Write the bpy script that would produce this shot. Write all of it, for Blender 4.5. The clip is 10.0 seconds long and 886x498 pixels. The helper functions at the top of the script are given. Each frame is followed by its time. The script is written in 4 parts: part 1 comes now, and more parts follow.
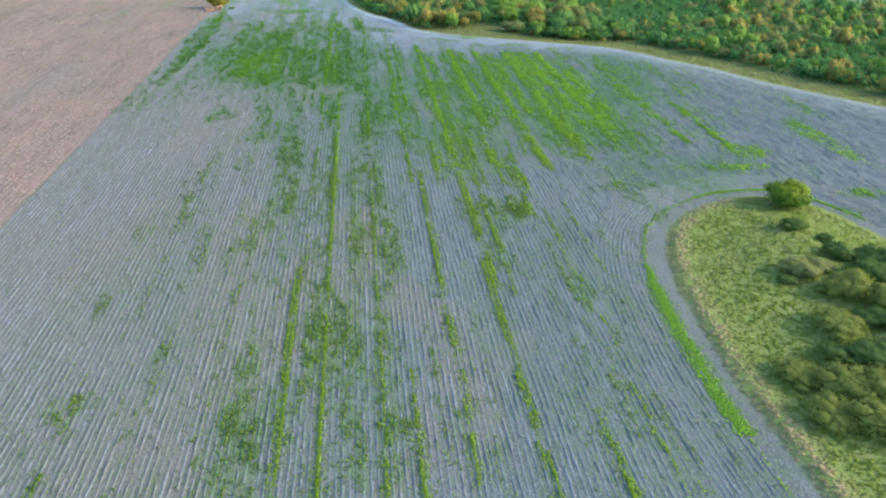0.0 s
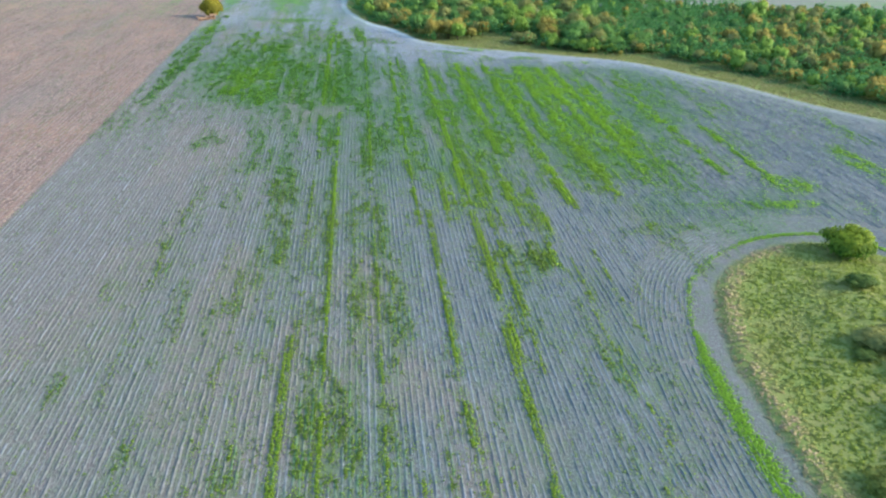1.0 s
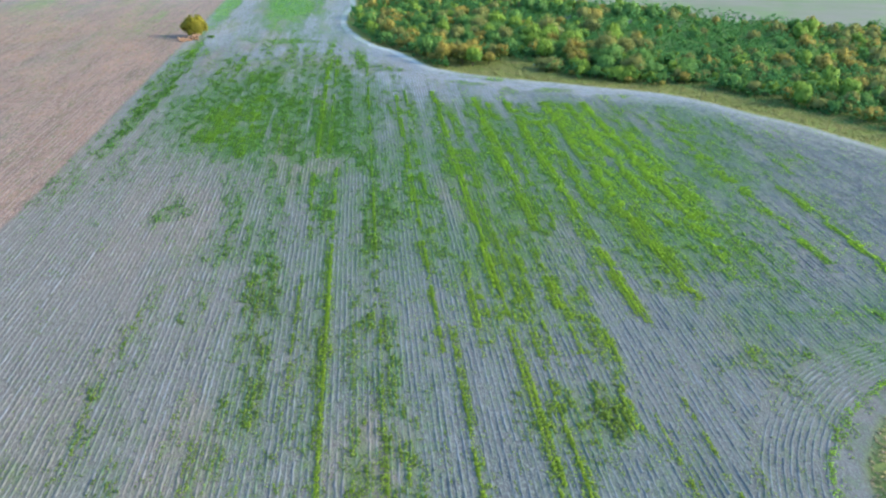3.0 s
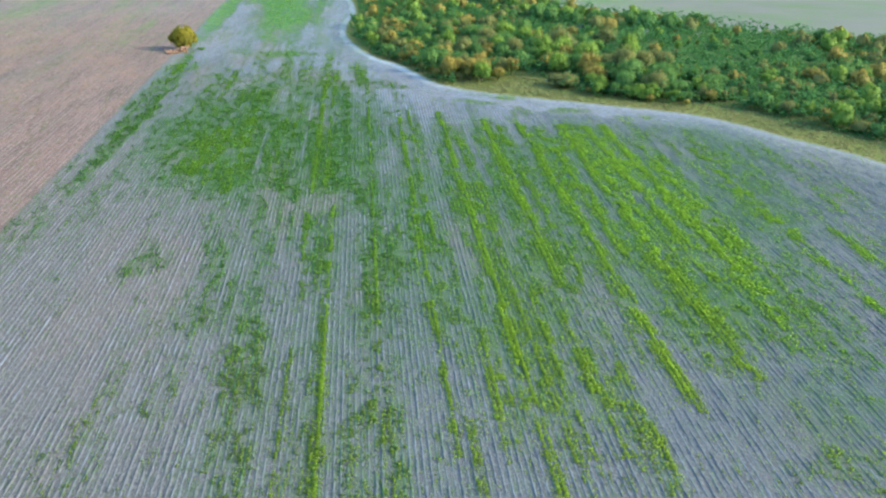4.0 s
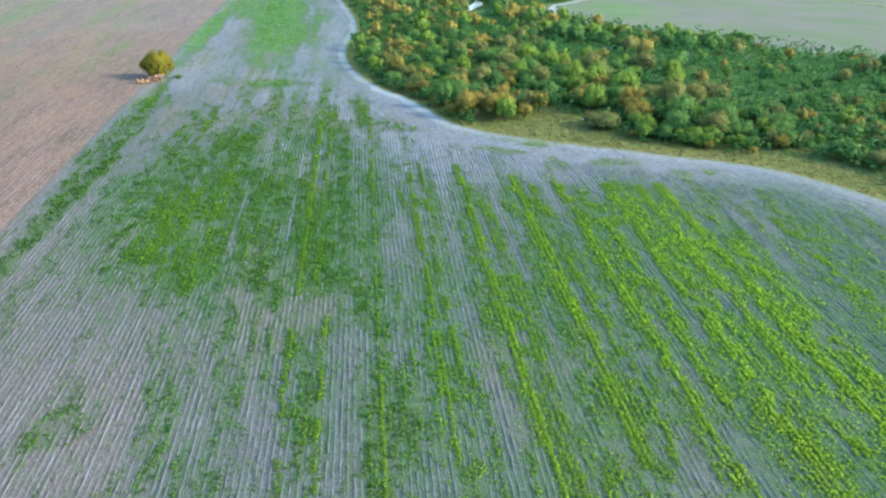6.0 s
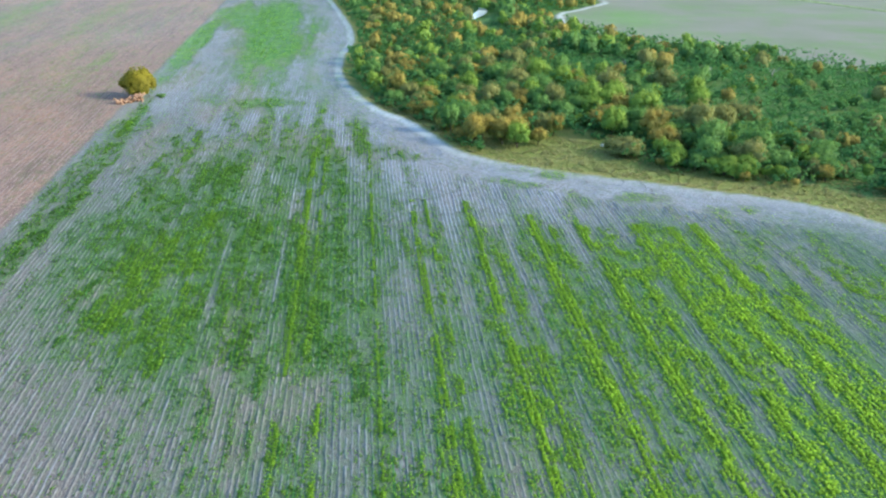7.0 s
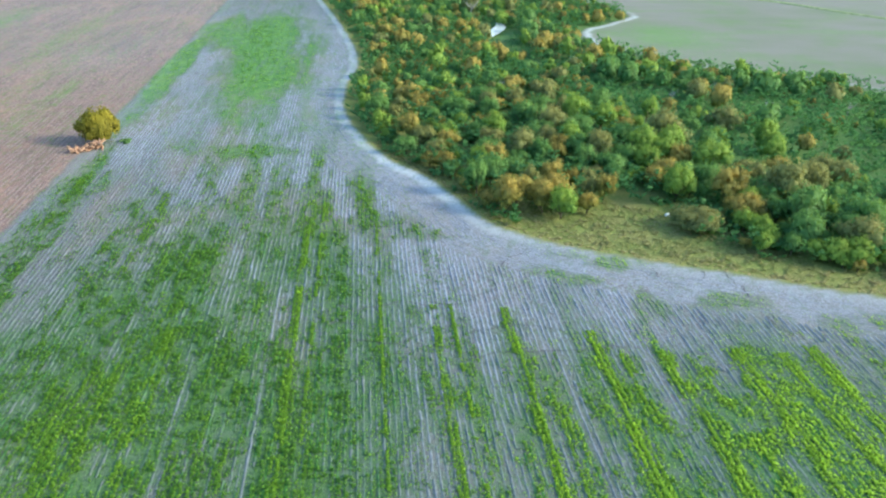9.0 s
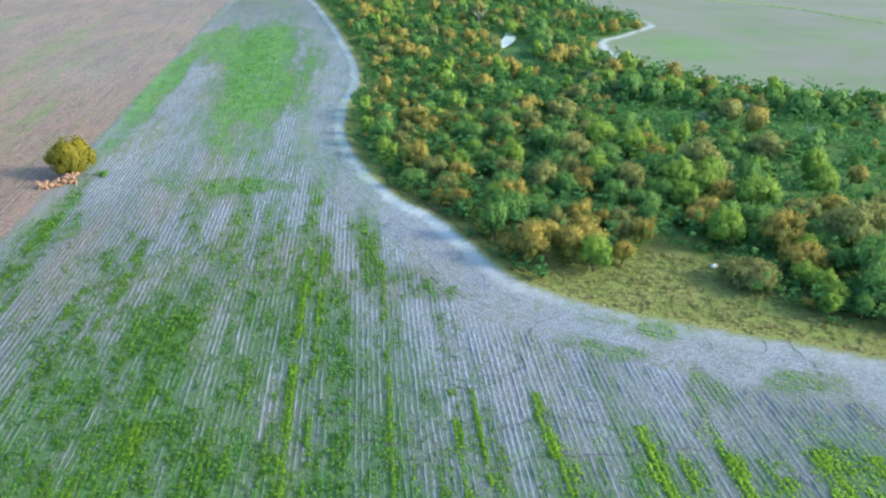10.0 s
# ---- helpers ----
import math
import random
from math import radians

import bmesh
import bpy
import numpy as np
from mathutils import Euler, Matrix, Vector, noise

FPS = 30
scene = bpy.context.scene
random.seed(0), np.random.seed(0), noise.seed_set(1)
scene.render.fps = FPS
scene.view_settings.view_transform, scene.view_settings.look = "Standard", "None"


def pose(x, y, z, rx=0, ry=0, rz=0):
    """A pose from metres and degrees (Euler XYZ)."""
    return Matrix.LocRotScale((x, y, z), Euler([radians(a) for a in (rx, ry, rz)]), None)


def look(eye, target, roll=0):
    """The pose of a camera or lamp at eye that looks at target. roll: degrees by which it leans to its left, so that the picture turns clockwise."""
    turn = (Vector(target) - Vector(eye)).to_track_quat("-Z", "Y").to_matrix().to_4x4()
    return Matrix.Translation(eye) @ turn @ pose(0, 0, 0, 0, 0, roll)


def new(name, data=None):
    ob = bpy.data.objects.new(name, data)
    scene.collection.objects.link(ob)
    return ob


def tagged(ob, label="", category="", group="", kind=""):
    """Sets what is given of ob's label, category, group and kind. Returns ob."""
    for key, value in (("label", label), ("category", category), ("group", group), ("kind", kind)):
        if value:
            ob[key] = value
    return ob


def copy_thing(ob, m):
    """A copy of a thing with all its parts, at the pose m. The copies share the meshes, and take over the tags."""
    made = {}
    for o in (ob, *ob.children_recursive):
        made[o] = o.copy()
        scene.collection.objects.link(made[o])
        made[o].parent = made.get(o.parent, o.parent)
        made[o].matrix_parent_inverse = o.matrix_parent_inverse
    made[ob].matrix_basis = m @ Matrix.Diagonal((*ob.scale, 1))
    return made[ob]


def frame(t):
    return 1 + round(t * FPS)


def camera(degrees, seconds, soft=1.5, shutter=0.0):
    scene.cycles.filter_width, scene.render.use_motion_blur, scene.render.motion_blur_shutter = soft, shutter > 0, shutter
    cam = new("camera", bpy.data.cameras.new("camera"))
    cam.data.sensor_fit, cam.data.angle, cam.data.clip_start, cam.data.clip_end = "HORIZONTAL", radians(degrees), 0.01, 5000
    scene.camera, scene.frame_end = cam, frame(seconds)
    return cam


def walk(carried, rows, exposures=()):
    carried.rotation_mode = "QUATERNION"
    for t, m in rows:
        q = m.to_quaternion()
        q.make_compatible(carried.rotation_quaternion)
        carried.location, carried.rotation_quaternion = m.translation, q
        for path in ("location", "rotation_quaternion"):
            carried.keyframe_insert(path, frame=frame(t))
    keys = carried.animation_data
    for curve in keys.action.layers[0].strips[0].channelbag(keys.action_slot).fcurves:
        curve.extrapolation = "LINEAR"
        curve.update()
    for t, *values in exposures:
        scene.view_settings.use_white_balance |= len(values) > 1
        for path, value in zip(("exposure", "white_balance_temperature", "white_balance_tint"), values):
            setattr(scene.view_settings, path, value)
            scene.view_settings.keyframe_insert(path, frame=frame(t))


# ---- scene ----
cam = camera(57.6, 10.0, soft=2.25)
METRES, EYE, TILT, LEAN, TURN = 140.36, 40.0, 0.0, 0.0, -6.1
ROWS = [
    (0.0, 0.0, 0.0, 0.0, 0.42, -26.04, -0.86),
    (0.5, -0.0053, 0.0493, -0.0002, 0.45, -26.02, -0.91),
    (1.0, -0.0104, 0.0985, -0.0007, 0.49, -25.99, -0.93),
    (1.5, -0.0156, 0.1479, -0.0013, 0.51, -25.96, -0.95),
    (2.0, -0.0207, 0.1971, -0.0017, 0.52, -25.94, -0.95),
    (2.5, -0.026, 0.2469, -0.0016, 0.56, -25.95, -0.95),
    (4.0, -0.0407, 0.3957, -0.0016, 0.59, -25.95, -0.94),
    (4.5, -0.0456, 0.4453, -0.0021, 0.63, -25.93, -0.94),
    (5.0, -0.0509, 0.4952, -0.0023, 0.7, -25.97, -0.96),
    (5.5, -0.0561, 0.5451, -0.0027, 0.75, -25.99, -0.98),
    (7.0, -0.0713, 0.6942, -0.0033, 0.57, -25.95, -0.95),
    (7.5, -0.0771, 0.7442, -0.0035, 0.58, -25.99, -0.96),
    (8.0, -0.0827, 0.7944, -0.0037, 0.68, -26.01, -1.01),
    (8.5, -0.0884, 0.8444, -0.004, 0.75, -26.02, -1.03),
    (9.0, -0.0947, 0.8942, -0.0039, 0.74, -26.07, -1.04),
    (9.5, -0.1012, 0.9442, -0.0034, 0.76, -26.06, -1.07),
    (10.0, -0.1081, 0.9941, -0.0031, 0.73, -26.09, -1.02),
]
walk(cam, [(t, pose(0, 0, EYE, TILT, LEAN, TURN) @ pose(METRES * x, METRES * y, METRES * z, 90 + pitch, roll, yaw)) for t, x, y, z, yaw, pitch, roll in ROWS],
     [(0.0, 1.25, 5500, -9), (10.0, 1.25, 5500, -9)])

# ---- world and sun ----
SUN_EL, SUN_AZ = 26.0, -12.0          # height over the horizon; bearing turned from +x towards +y
world = bpy.data.worlds.new("sky")
scene.world = world
world.use_nodes = True
wn = world.node_tree
sky = wn.nodes.new("ShaderNodeTexSky")
sky.sky_type, sky.sun_disc = "NISHITA", False
sky.sun_elevation, sky.sun_rotation = radians(SUN_EL), radians(90 - SUN_AZ)
sky.air_density, sky.dust_density, sky.ozone_density = 1.0, 2.0, 1.0
wn.nodes["Background"].inputs["Strength"].default_value = 0.15
wn.links.new(sky.outputs[0], wn.nodes["Background"].inputs["Color"])

sun = new("sun", bpy.data.lights.new("sun", "SUN"))
sun.data.energy, sun.data.angle, sun.data.color = 1.6, radians(11), (1.0, 0.82, 0.58)
ce, se = math.cos(radians(SUN_EL)), math.sin(radians(SUN_EL))
toward = Vector((ce * math.cos(radians(SUN_AZ)), ce * math.sin(radians(SUN_AZ)), se))
sun.matrix_world = look((0, 0, 0), -toward)

# ---- small tools ----
rng = np.random.default_rng(7)
LATTICE = rng.random((257, 257))


def vnoise(x, y):
    """Smooth value noise in 0..1 on arrays, one wave per unit."""
    x, y = np.asarray(x, float), np.asarray(y, float)
    xi, yi = np.floor(x).astype(int), np.floor(y).astype(int)
    fx, fy = x - xi, y - yi
    fx, fy = fx * fx * (3 - 2 * fx), fy * fy * (3 - 2 * fy)
    a, b = LATTICE[xi % 256, yi % 256], LATTICE[(xi + 1) % 256, yi % 256]
    c, d = LATTICE[xi % 256, (yi + 1) % 256], LATTICE[(xi + 1) % 256, (yi + 1) % 256]
    return (a * (1 - fx) + b * fx) * (1 - fy) + (c * (1 - fx) + d * fx) * fy


def fbm(x, y):
    return 0.55 * vnoise(x, y) + 0.3 * vnoise(x * 2.1 + 31, y * 2.1 + 17) + 0.15 * vnoise(x * 4.3 + 7, y * 4.3 + 53)


def step(a, b, v):
    s = np.clip((v - a) / (b - a), 0, 1)
    return s * s * (3 - 2 * s)


def smooth(points, n=6, closed=False):
    """A Catmull-Rom curve through plan points."""
    p = [np.array(q, float) for q in points]
    out = []
    m = len(p)
    for i in range(m if closed else m - 1):
        if closed:
            a, b, c, d = p[i - 1], p[i], p[(i + 1) % m], p[(i + 2) % m]
        else:
            a, b, c, d = p[max(i - 1, 0)], p[i], p[i + 1], p[min(i + 2, m - 1)]
        for k in range(n):
            t = k / n
            out.append(0.5 * (2 * b + (c - a) * t + (2 * a - 5 * b + 4 * c - d) * t * t + (3 * b - a - 3 * c + d) * t ** 3))
    if not closed:
        out.append(p[-1])
    return np.array(out)


def distance(x, y, line, closed=False):
    """Distance to a plan curve."""
    best = np.full(np.shape(x), 1e9)
    pts = np.vstack([line, line[:1]]) if closed else line
    for a, b in zip(pts[:-1], pts[1:]):
        d = b - a
        t = np.clip(((x - a[0]) * d[0] + (y - a[1]) * d[1]) / max(d @ d, 1e-9), 0, 1)
        best = np.minimum(best, (x - a[0] - t * d[0]) ** 2 + (y - a[1] - t * d[1]) ** 2)
    return np.sqrt(best)


def inside(x, y, ring):
    c = np.zeros(np.shape(x), bool)
    for a, b in zip(ring, np.roll(ring, -1, 0)):
        if a[1] == b[1]:
            continue
        hitx = (b[0] - a[0]) * (y - a[1]) / (b[1] - a[1]) + a[0]
        c ^= ((a[1] > y) != (b[1] > y)) & (x < hitx)
    return c


def mesh_of(name, verts, faces, material=None, attrs=None, shade=False, normals=None):
    """A mesh from numpy arrays; faces all with the same number of corners."""
    me = bpy.data.meshes.new(name)
    verts, faces = np.asarray(verts, np.float32), np.asarray(faces, np.int32)
    k = faces.shape[1]
    me.vertices.add(len(verts))
    me.vertices.foreach_set("co", verts.ravel())
    me.loops.add(faces.size)
    me.loops.foreach_set("vertex_index", faces.ravel())
    me.polygons.add(len(faces))
    me.polygons.foreach_set("loop_start", np.arange(0, faces.size, k, dtype=np.int32))
    me.polygons.foreach_set("loop_total", np.full(len(faces), k, np.int32))
    for key, values in (attrs or {}).items():
        at = me.attributes.new(key, "FLOAT", "POINT")
        at.data.foreach_set("value", np.asarray(values, np.float32))
    me.update(calc_edges=True)
    if shade:
        me.polygons.foreach_set("use_smooth", np.ones(len(faces), bool))
    if normals is not None:
        me.polygons.foreach_set("use_smooth", np.ones(len(faces), bool))
        me.normals_split_custom_set_from_vertices(np.asarray(normals, np.float32))
    if material:
        me.materials.append(material)
    return me


def part(name, me, parent, label=""):
    ob = new(name, me)
    ob.parent = parent
    return tagged(ob, label)


def bm_mesh(name, bm, material, shade=True):
    me = bpy.data.meshes.new(name)
    bm.to_mesh(me)
    bm.free()
    for p in me.polygons:
        p.use_smooth = shade
    me.materials.append(material)
    return me


def tube(bm, pts, radii, sides=6):
    """A tapering limb along points."""
    rings = []
    for i, (p, r) in enumerate(zip(pts, radii)):
        p = Vector(p)
        ahead = Vector(pts[min(i + 1, len(pts) - 1)]) - Vector(pts[max(i - 1, 0)])
        turn = ahead.to_track_quat("Z", "Y")
        rings.append([bm.verts.new(p + turn @ Vector((r * math.cos(2 * math.pi * k / sides), r * math.sin(2 * math.pi * k / sides), 0))) for k in range(sides)])
    for a, b in zip(rings[:-1], rings[1:]):
        for k in range(sides):
            bm.faces.new((a[k], a[(k + 1) % sides], b[(k + 1) % sides], b[k]))
    bm.faces.new(rings[0][::-1])
    bm.faces.new(rings[-1])


# ---- plan ----
EDGE = smooth([(-60, 560), (-28, 460), (-16, 413), (-11, 386), (-3.6, 337), (-1.2, 306), (-3.3, 286), (-3.7, 270), (-1, 254), (3.5, 241), (8.2, 233.5), (11.5, 225.5),
               (14.7, 217), (19, 212), (25, 208), (32, 204.3), (46, 198), (60, 190.5), (70.5, 176.5), (76.5, 168), (85, 151.5), (96, 136), (118, 108), (150, 75), (210, 30)])
WILD = np.vstack([EDGE, [(900, 30), (900, 560)]])
FAR = smooth([(40, 560), (48, 470), (53, 425), (68, 405), (80, 372), (70, 356), (59, 344), (58, 324), (72, 302), (86, 294), (96, 287), (113, 268), (125, 260), (150, 258), (185, 246), (260, 200), (420, 120)])
FARFIELD = np.vstack([FAR, [(900, 120), (900, 560)]])
ISLE = smooth([(32.5, 20), (31.6, 38), (31.2, 47), (31.1, 56), (31.7, 65), (32.4, 72), (34.3, 80), (37.2, 86), (42, 91), (48.5, 94), (54, 93.6), (58, 90),
               (60.3, 84), (62.5, 76), (68, 65), (78, 50), (92, 34), (100, 18), (66, 6)], 5, True)
SIDE = -42.7                         # where the reddish field begins


def ground_z(x, y):
    x, y = np.asarray(x, float), np.asarray(y, float)
    z = -0.011 * np.maximum(0, np.minimum(y, 450) - 95)
    return z + 0.25 * (fbm(x / 30 + 5, y / 30 + 9) - 0.5)


def isle_z(x, y):
    """The knoll in the field: how far it rises over the field."""
    d = np.where(inside(x, y, ISLE), distance(x, y, ISLE, True), 0)
    return 0.35 * step(0, 1.2, d) + 1.0 * step(2, 14, d) * (0.4 + fbm(x / 5.0, y / 5.0))


STRIPS = [(-7.0, 40, 76, .45, .75), (-6.7, 76, 136, .3, .35), (-7.0, 134, 150, .35, .75), (-6.9, 158, 227, .5, .75), (-3.9, 38, 150, .36, .85), (-5.2, 160, 222, .3, .55), (1.0, 38, 217, .22, .5),
          (3.7, 38, 56, .4, .6), (7.8, 44, 105, .4, .65), (6.3, 104, 194, .4, .70), (8.1, 128, 194, .3, .6), (12.8, 36, 76, .5, .62), (13.3, 74, 193, .6, .92), (15.2, 72, 126, .5, .5), (15.4, 126, 178, .9, .5),
          (11.4, 110, 122, .5, .7), (20.4, 130, 188, .9, 1.0), (19.1, 103, 121, .8, .75), (22.7, 130, 186, .8, .6)]
STRIPS += [(18.3, 36, 50, .5, .7), (21.8, 36, 53, .5, .6), (22.4, 62, 90, .6, .45), (26.5, 108, 184, .8, .9), (29.6, 135, 183, .9, .5), (25.6, 78, 92, .4, .5), (33.2, 112, 184, 1.0, 1.0),
           (37.3, 130, 183, .9, .8), (40.5, 122, 184, .8, 1.0), (43.5, 138, 172, .7, .75), (51.2, 119, 171, .8, .75), (57.2, 112, 139, .9, .65), (-23.6, 44, 58, .8, .4),
           (-22.0, 66, 110, .7, .16), (-13.2, 44, 90, .5, .2), (-17.7, 55, 66, .5, .2), (21.9, 98, 112, .6, .75), (15.0, 85, 98, .5, .75), (20.8, 88, 97, .5, .8), (16.6, 103, 128, .6, .6), (10.6, 103, 118, .7, .7)]
STRIPS += [(-29.6, 172, 215, .5, .3), (-26.1, 165, 226, .6, .4), (-24.0, 160, 186, 1.2, .55), (-21.6, 162, 190, .9, .5),
           (-18.6, 158, 198, 1.3, .55), (-13.0, 160, 190, .5, .35), (-11.0, 163, 200, .4, .3)]
BARE_LINES = [(-36.0, 158, 246, .8), (-15.6, 162, 202, .45), (-14.4, 195, 216, .8), (-21.4, 203, 226, .45), (-9.0, 165, 205, .3), (-12.2, 200, 218, .7), (10.4, 118, 196, .8), (4.0, 150, 190, .5),
              (24.6, 110, 188, .7), (17.0, 140, 190, .5), (31.2, 128, 188, .6), (-2.4, 125, 150, .5), (46.8, 120, 180, 1.2), (28.0, 110, 150, .7)]
PATCHES = [(-15.5, 174, 13, 17, 1.1), (-21, 196, 8.5, 12, .85), (-17, 216, 15, 13, .5), (-5, 200, 5, 18, .4), (-21.5, 174, 7.4, 15, 1.0), (11.4, 109, 2.2, 6.5, .8), (19.2, 93.5, 1.5, 3.8, 1.0), (16, 93.5, 4.5, 4.5, .7), (13, 110, 4, 8, .7), (19.6, 111, 2.4, 8.5, .7), (-38.8, 203, 2.8, 40, .9),
           (-38, 233, 3.5, 8, .5), (17, 146, 11, 36, .56), (36, 149, 12.5, 34, .8), (20.8, 101, 1.6, 5, .7), (-23.5, 137, 3, 3, .5), (59.5, 112.5, 3.4, 3.6, 1.0), (52, 105.4, 8, 1.3, .7), (74, 118, 2.6, 9, .6)]
PATCHES += [(67, 94.5, 4, 1.8, .7), (60.5, 88.5, 2.4, 2, .5), (46, 106.8, 5, 1.2, .6), (36, 98.8, 4.5, 1.5, .6), (28.0, 195, 2.0, 3.6, .55), (36.6, 194.3, 4.2, 1.7, .62), (47, 190, 5, 1.6, .45), (27.2, 204.8, 3.2, 1.9, .7), (23, 207, 3.0, 1.4, .4),
            (22.4, 200.6, 2.2, 1.1, .7), (19.4, 202.4, 2.2, 1.1, .65), (-23.5, 334, 6.5, 34, .95), (-21, 292, 6.5, 34, .75), (6, 172, 5, 18, .4), (-39.5, 300, 2.6, 40, .8), (-34, 345, 8, 20, .65), (-18, 245, 5, 4, .7)]
PATCHES += [(-9.6, 260, 3, 6, .35), (4, 217, 4, 3, .35), (6, 213, 5, 1.8, .45), (-26, 247, 4, 4, .4), (-64, 300, 3, 40, .35), (-60, 262, 3, 14, .3), (-52, 205, 2.5, 40, .25), (-95, 330, 4, 44, .6), (-72, 340, 3, 40, .5),
            (-57, 270, 2, 22, .55), (-66, 235, 2.5, 30, .4)]
# small tufts scattered over the dry side of the field
PATCHES += [(-25.5, 88, 1.2, 2.2, .55), (-21.7, 92, .7, 1.8, .55), (-22.2, 98, .9, 1.8, .55), (-21.8, 105, .6, 1.8, .5), (-17.3, 110, 1.1, 1.3, .5), (-12.7, 83, .5, 4, .5), (-22.2, 69.5, .7, 2.2, .5), (-26, 71.5, .8, 3.2, .45),
            (-18.4, 62.5, .7, 2.6, .5), (-23.2, 55, 1.8, 2.8, .5), (-8.6, 53.4, 1.8, 2.6, .55), (-9.2, 71, 1.0, 4, .55), (22.0, 70.5, 1.2, 6, .5), (-0.9, 91, .6, 2.2, .5), (-0.9, 82, .6, 2, .5)]


def clumps(x, y):
    """How the plants gather in tufts along and across the rows, 0..1."""
    return step(0.30, 0.68, 0.5 * vnoise(x / 0.9 + 5, y / 2.4) + 0.5 * vnoise(x / 0.45 + 60, y / 1.1 + 9))


THIN = [(-15, 184, 21, 34, 1.15), (16, 150, 14, 42, .8), (37, 152, 15, 38, .9), (52, 162, 14, 26, .75), (-4, 85, 10, 50, .3), (-2, 135, 14, 28, .5), (-20, 66, 12, 34, .25), (20, 62, 12, 30, .28), (48, 104, 18, 9, .5), (-20, 318, 12, 45, .6)]


def thin(x, y):
    """The broad thin veil of seedlings that tints the rows, 0..1."""
    v = np.zeros(np.shape(x))
    for cx, cy, rx, ry, s in THIN:
        v = np.maximum(v, s * step(1.5, 0.35, ((x - cx) / rx) ** 2 + ((y - cy) / ry) ** 2))
    return v * (0.35 + 0.85 * step(0.25, 0.7, fbm(x / 4 + 12, y / 9 + 44)))


def cover(x, y):
    """How much of the ground young green growth covers, 0..1."""
    x, y = np.asarray(x, float), np.asarray(y, float)
    streak = 0.36 * vnoise(x / 0.8 + 11, y / 21) + 0.36 * vnoise(x / 2.3 + 40, y / 17 + 7) + 0.28 * vnoise(x / 1.0, y / 4)
    blot = fbm(x / 5 + 3, y / 12 + 8)
    head = 0.3 + 0.7 * step(5, 11, distance(x, y, EDGE))
    wx, wy = fbm(x / 8 + 90, y / 14) - 0.5, fbm(x / 3.5, y / 18 + 60) - 0.5
    early = step(150, 105, y)
    lean = 0.40 + 0.60 * step(-30, -4, x) - 0.3 * step(36, 60, x) - 0.62 * early * step(1, 9, x) - 0.25 * early * step(-9, -18, x) - 0.6 * step(182, 190, y) * step(1, 5, x)
    d = lean * head * (0.15 + 0.60 * step(0.38, 0.74, 0.70 * streak + 0.30 * blot))
    broken = 0.46 + 0.72 * step(0.30, 0.74, 0.5 * streak + 0.5 * (0.6 * fbm(x / 2.4 + 70, y / 8) + 0.4 * vnoise(x / 0.9, y / 5 + 33)))
    broken = np.maximum(broken, 0.95 * step(255, 290, y))
    d = np.maximum(d, 0.34 * head * thin(x, y))
    for cx, cy, rx, ry, s in PATCHES:
        q = ((x + min(3, rx) * wx - cx) / rx) ** 2 + ((y + min(24, 1.2 * ry) * wy - cy) / ry) ** 2
        if rx > 8:
            q = (((x + 3 * wx - cx) / rx) ** 4 + ((y + 24 * wy - cy) / ry) ** 4) ** 0.75
        d = np.maximum(d, s * step(2.0, 0.2, q) * broken)
    for cx, y0, y1, w, s in STRIPS:
        wob = cx + 0.5 * (vnoise(y / 23 + cx, cx) - 0.5)
        f = np.exp(-((x - wob) / (0.85 * w)) ** 2) * step(y0 - 3, y0 + 4, y) * step(y1 + 3, y1 - 4, y)
        d = np.maximum(d, s * f * (0.55 + 0.65 * vnoise(y / 4 + cx * 3, cx)))
    for cx, y0, y1, w in BARE_LINES:
        wob = cx + 0.7 * (vnoise(y / 19 + cx, cx + 3) - 0.5)
        gone = np.exp(-((x - wob) / w) ** 4) * step(y0 - 4, y0 + 8, y) * step(y1 + 4, y1 - 8, y)
        d = d * (1 - 0.75 * gone * step(0.2, 0.6, vnoise(y / 9 + cx * 2, cx)))
    return np.clip(d, 0, 1)


def zones(x, y):
    """Masks of the ground's sorts."""
    wob = 1.2 * (fbm(x / 3, y / 3) - 0.5)
    wild_in, far_in, isle_in = inside(x, y, WILD), inside(x, y, FARFIELD), inside(x, y, ISLE)
    de = np.where(wild_in, -1, 1) * distance(x, y, EDGE) + wob * 0.6
    df = np.where(far_in, 1, -1) * distance(x, y, FAR) + wob
    di = np.where(isle_in, -1, 1) * distance(x, y, ISLE, True) + wob * 0.5
    wild = np.maximum(step(0.5, -0.5, de) * step(0.7, -0.7, df), step(0.5, -0.5, di))
    far = step(-0.7, 0.7, df)
    brown = step(SIDE + 0.4, SIDE - 0.4, x + wob * 0.5)
    field = (1 - wild) * (1 - far) * (1 - brown)
    ribbon = step(2.6 - 0.6 * (x < 2), 1.5, de) * (0.55 + 0.75 * fbm(x / 2.5, y / 2.5))
    haze = np.exp(-(np.maximum(de - 1, 0) / 6.0) ** 2)
    spot = np.exp(-((x - 7) / 7) ** 2 - ((y - 236) / 11) ** 2)
    bare = field * np.clip(ribbon * (0.56 + 0.5 * spot) * (1 - 0.72 * step(11, 22, x)) + 0.12 * haze * (1 + spot)
                           + 0.22 * np.exp(-((x + wob - SIDE - 1.4) / 1.2) ** 2) * step(150, 260, y), 0, 1)
    return de, df, di, wild, far, brown, field, bare


def straw(x, y):
    """Where warm straw litter lies thick on the grey soil."""
    return np.clip(0.75 * step(8, -30, x) * step(230, 150, y) + 0.9 * step(0.5, 0.72, fbm(x / 7 + 20, y / 22 + 3)) - 0.6 * step(0, 25, x), 0, 1)


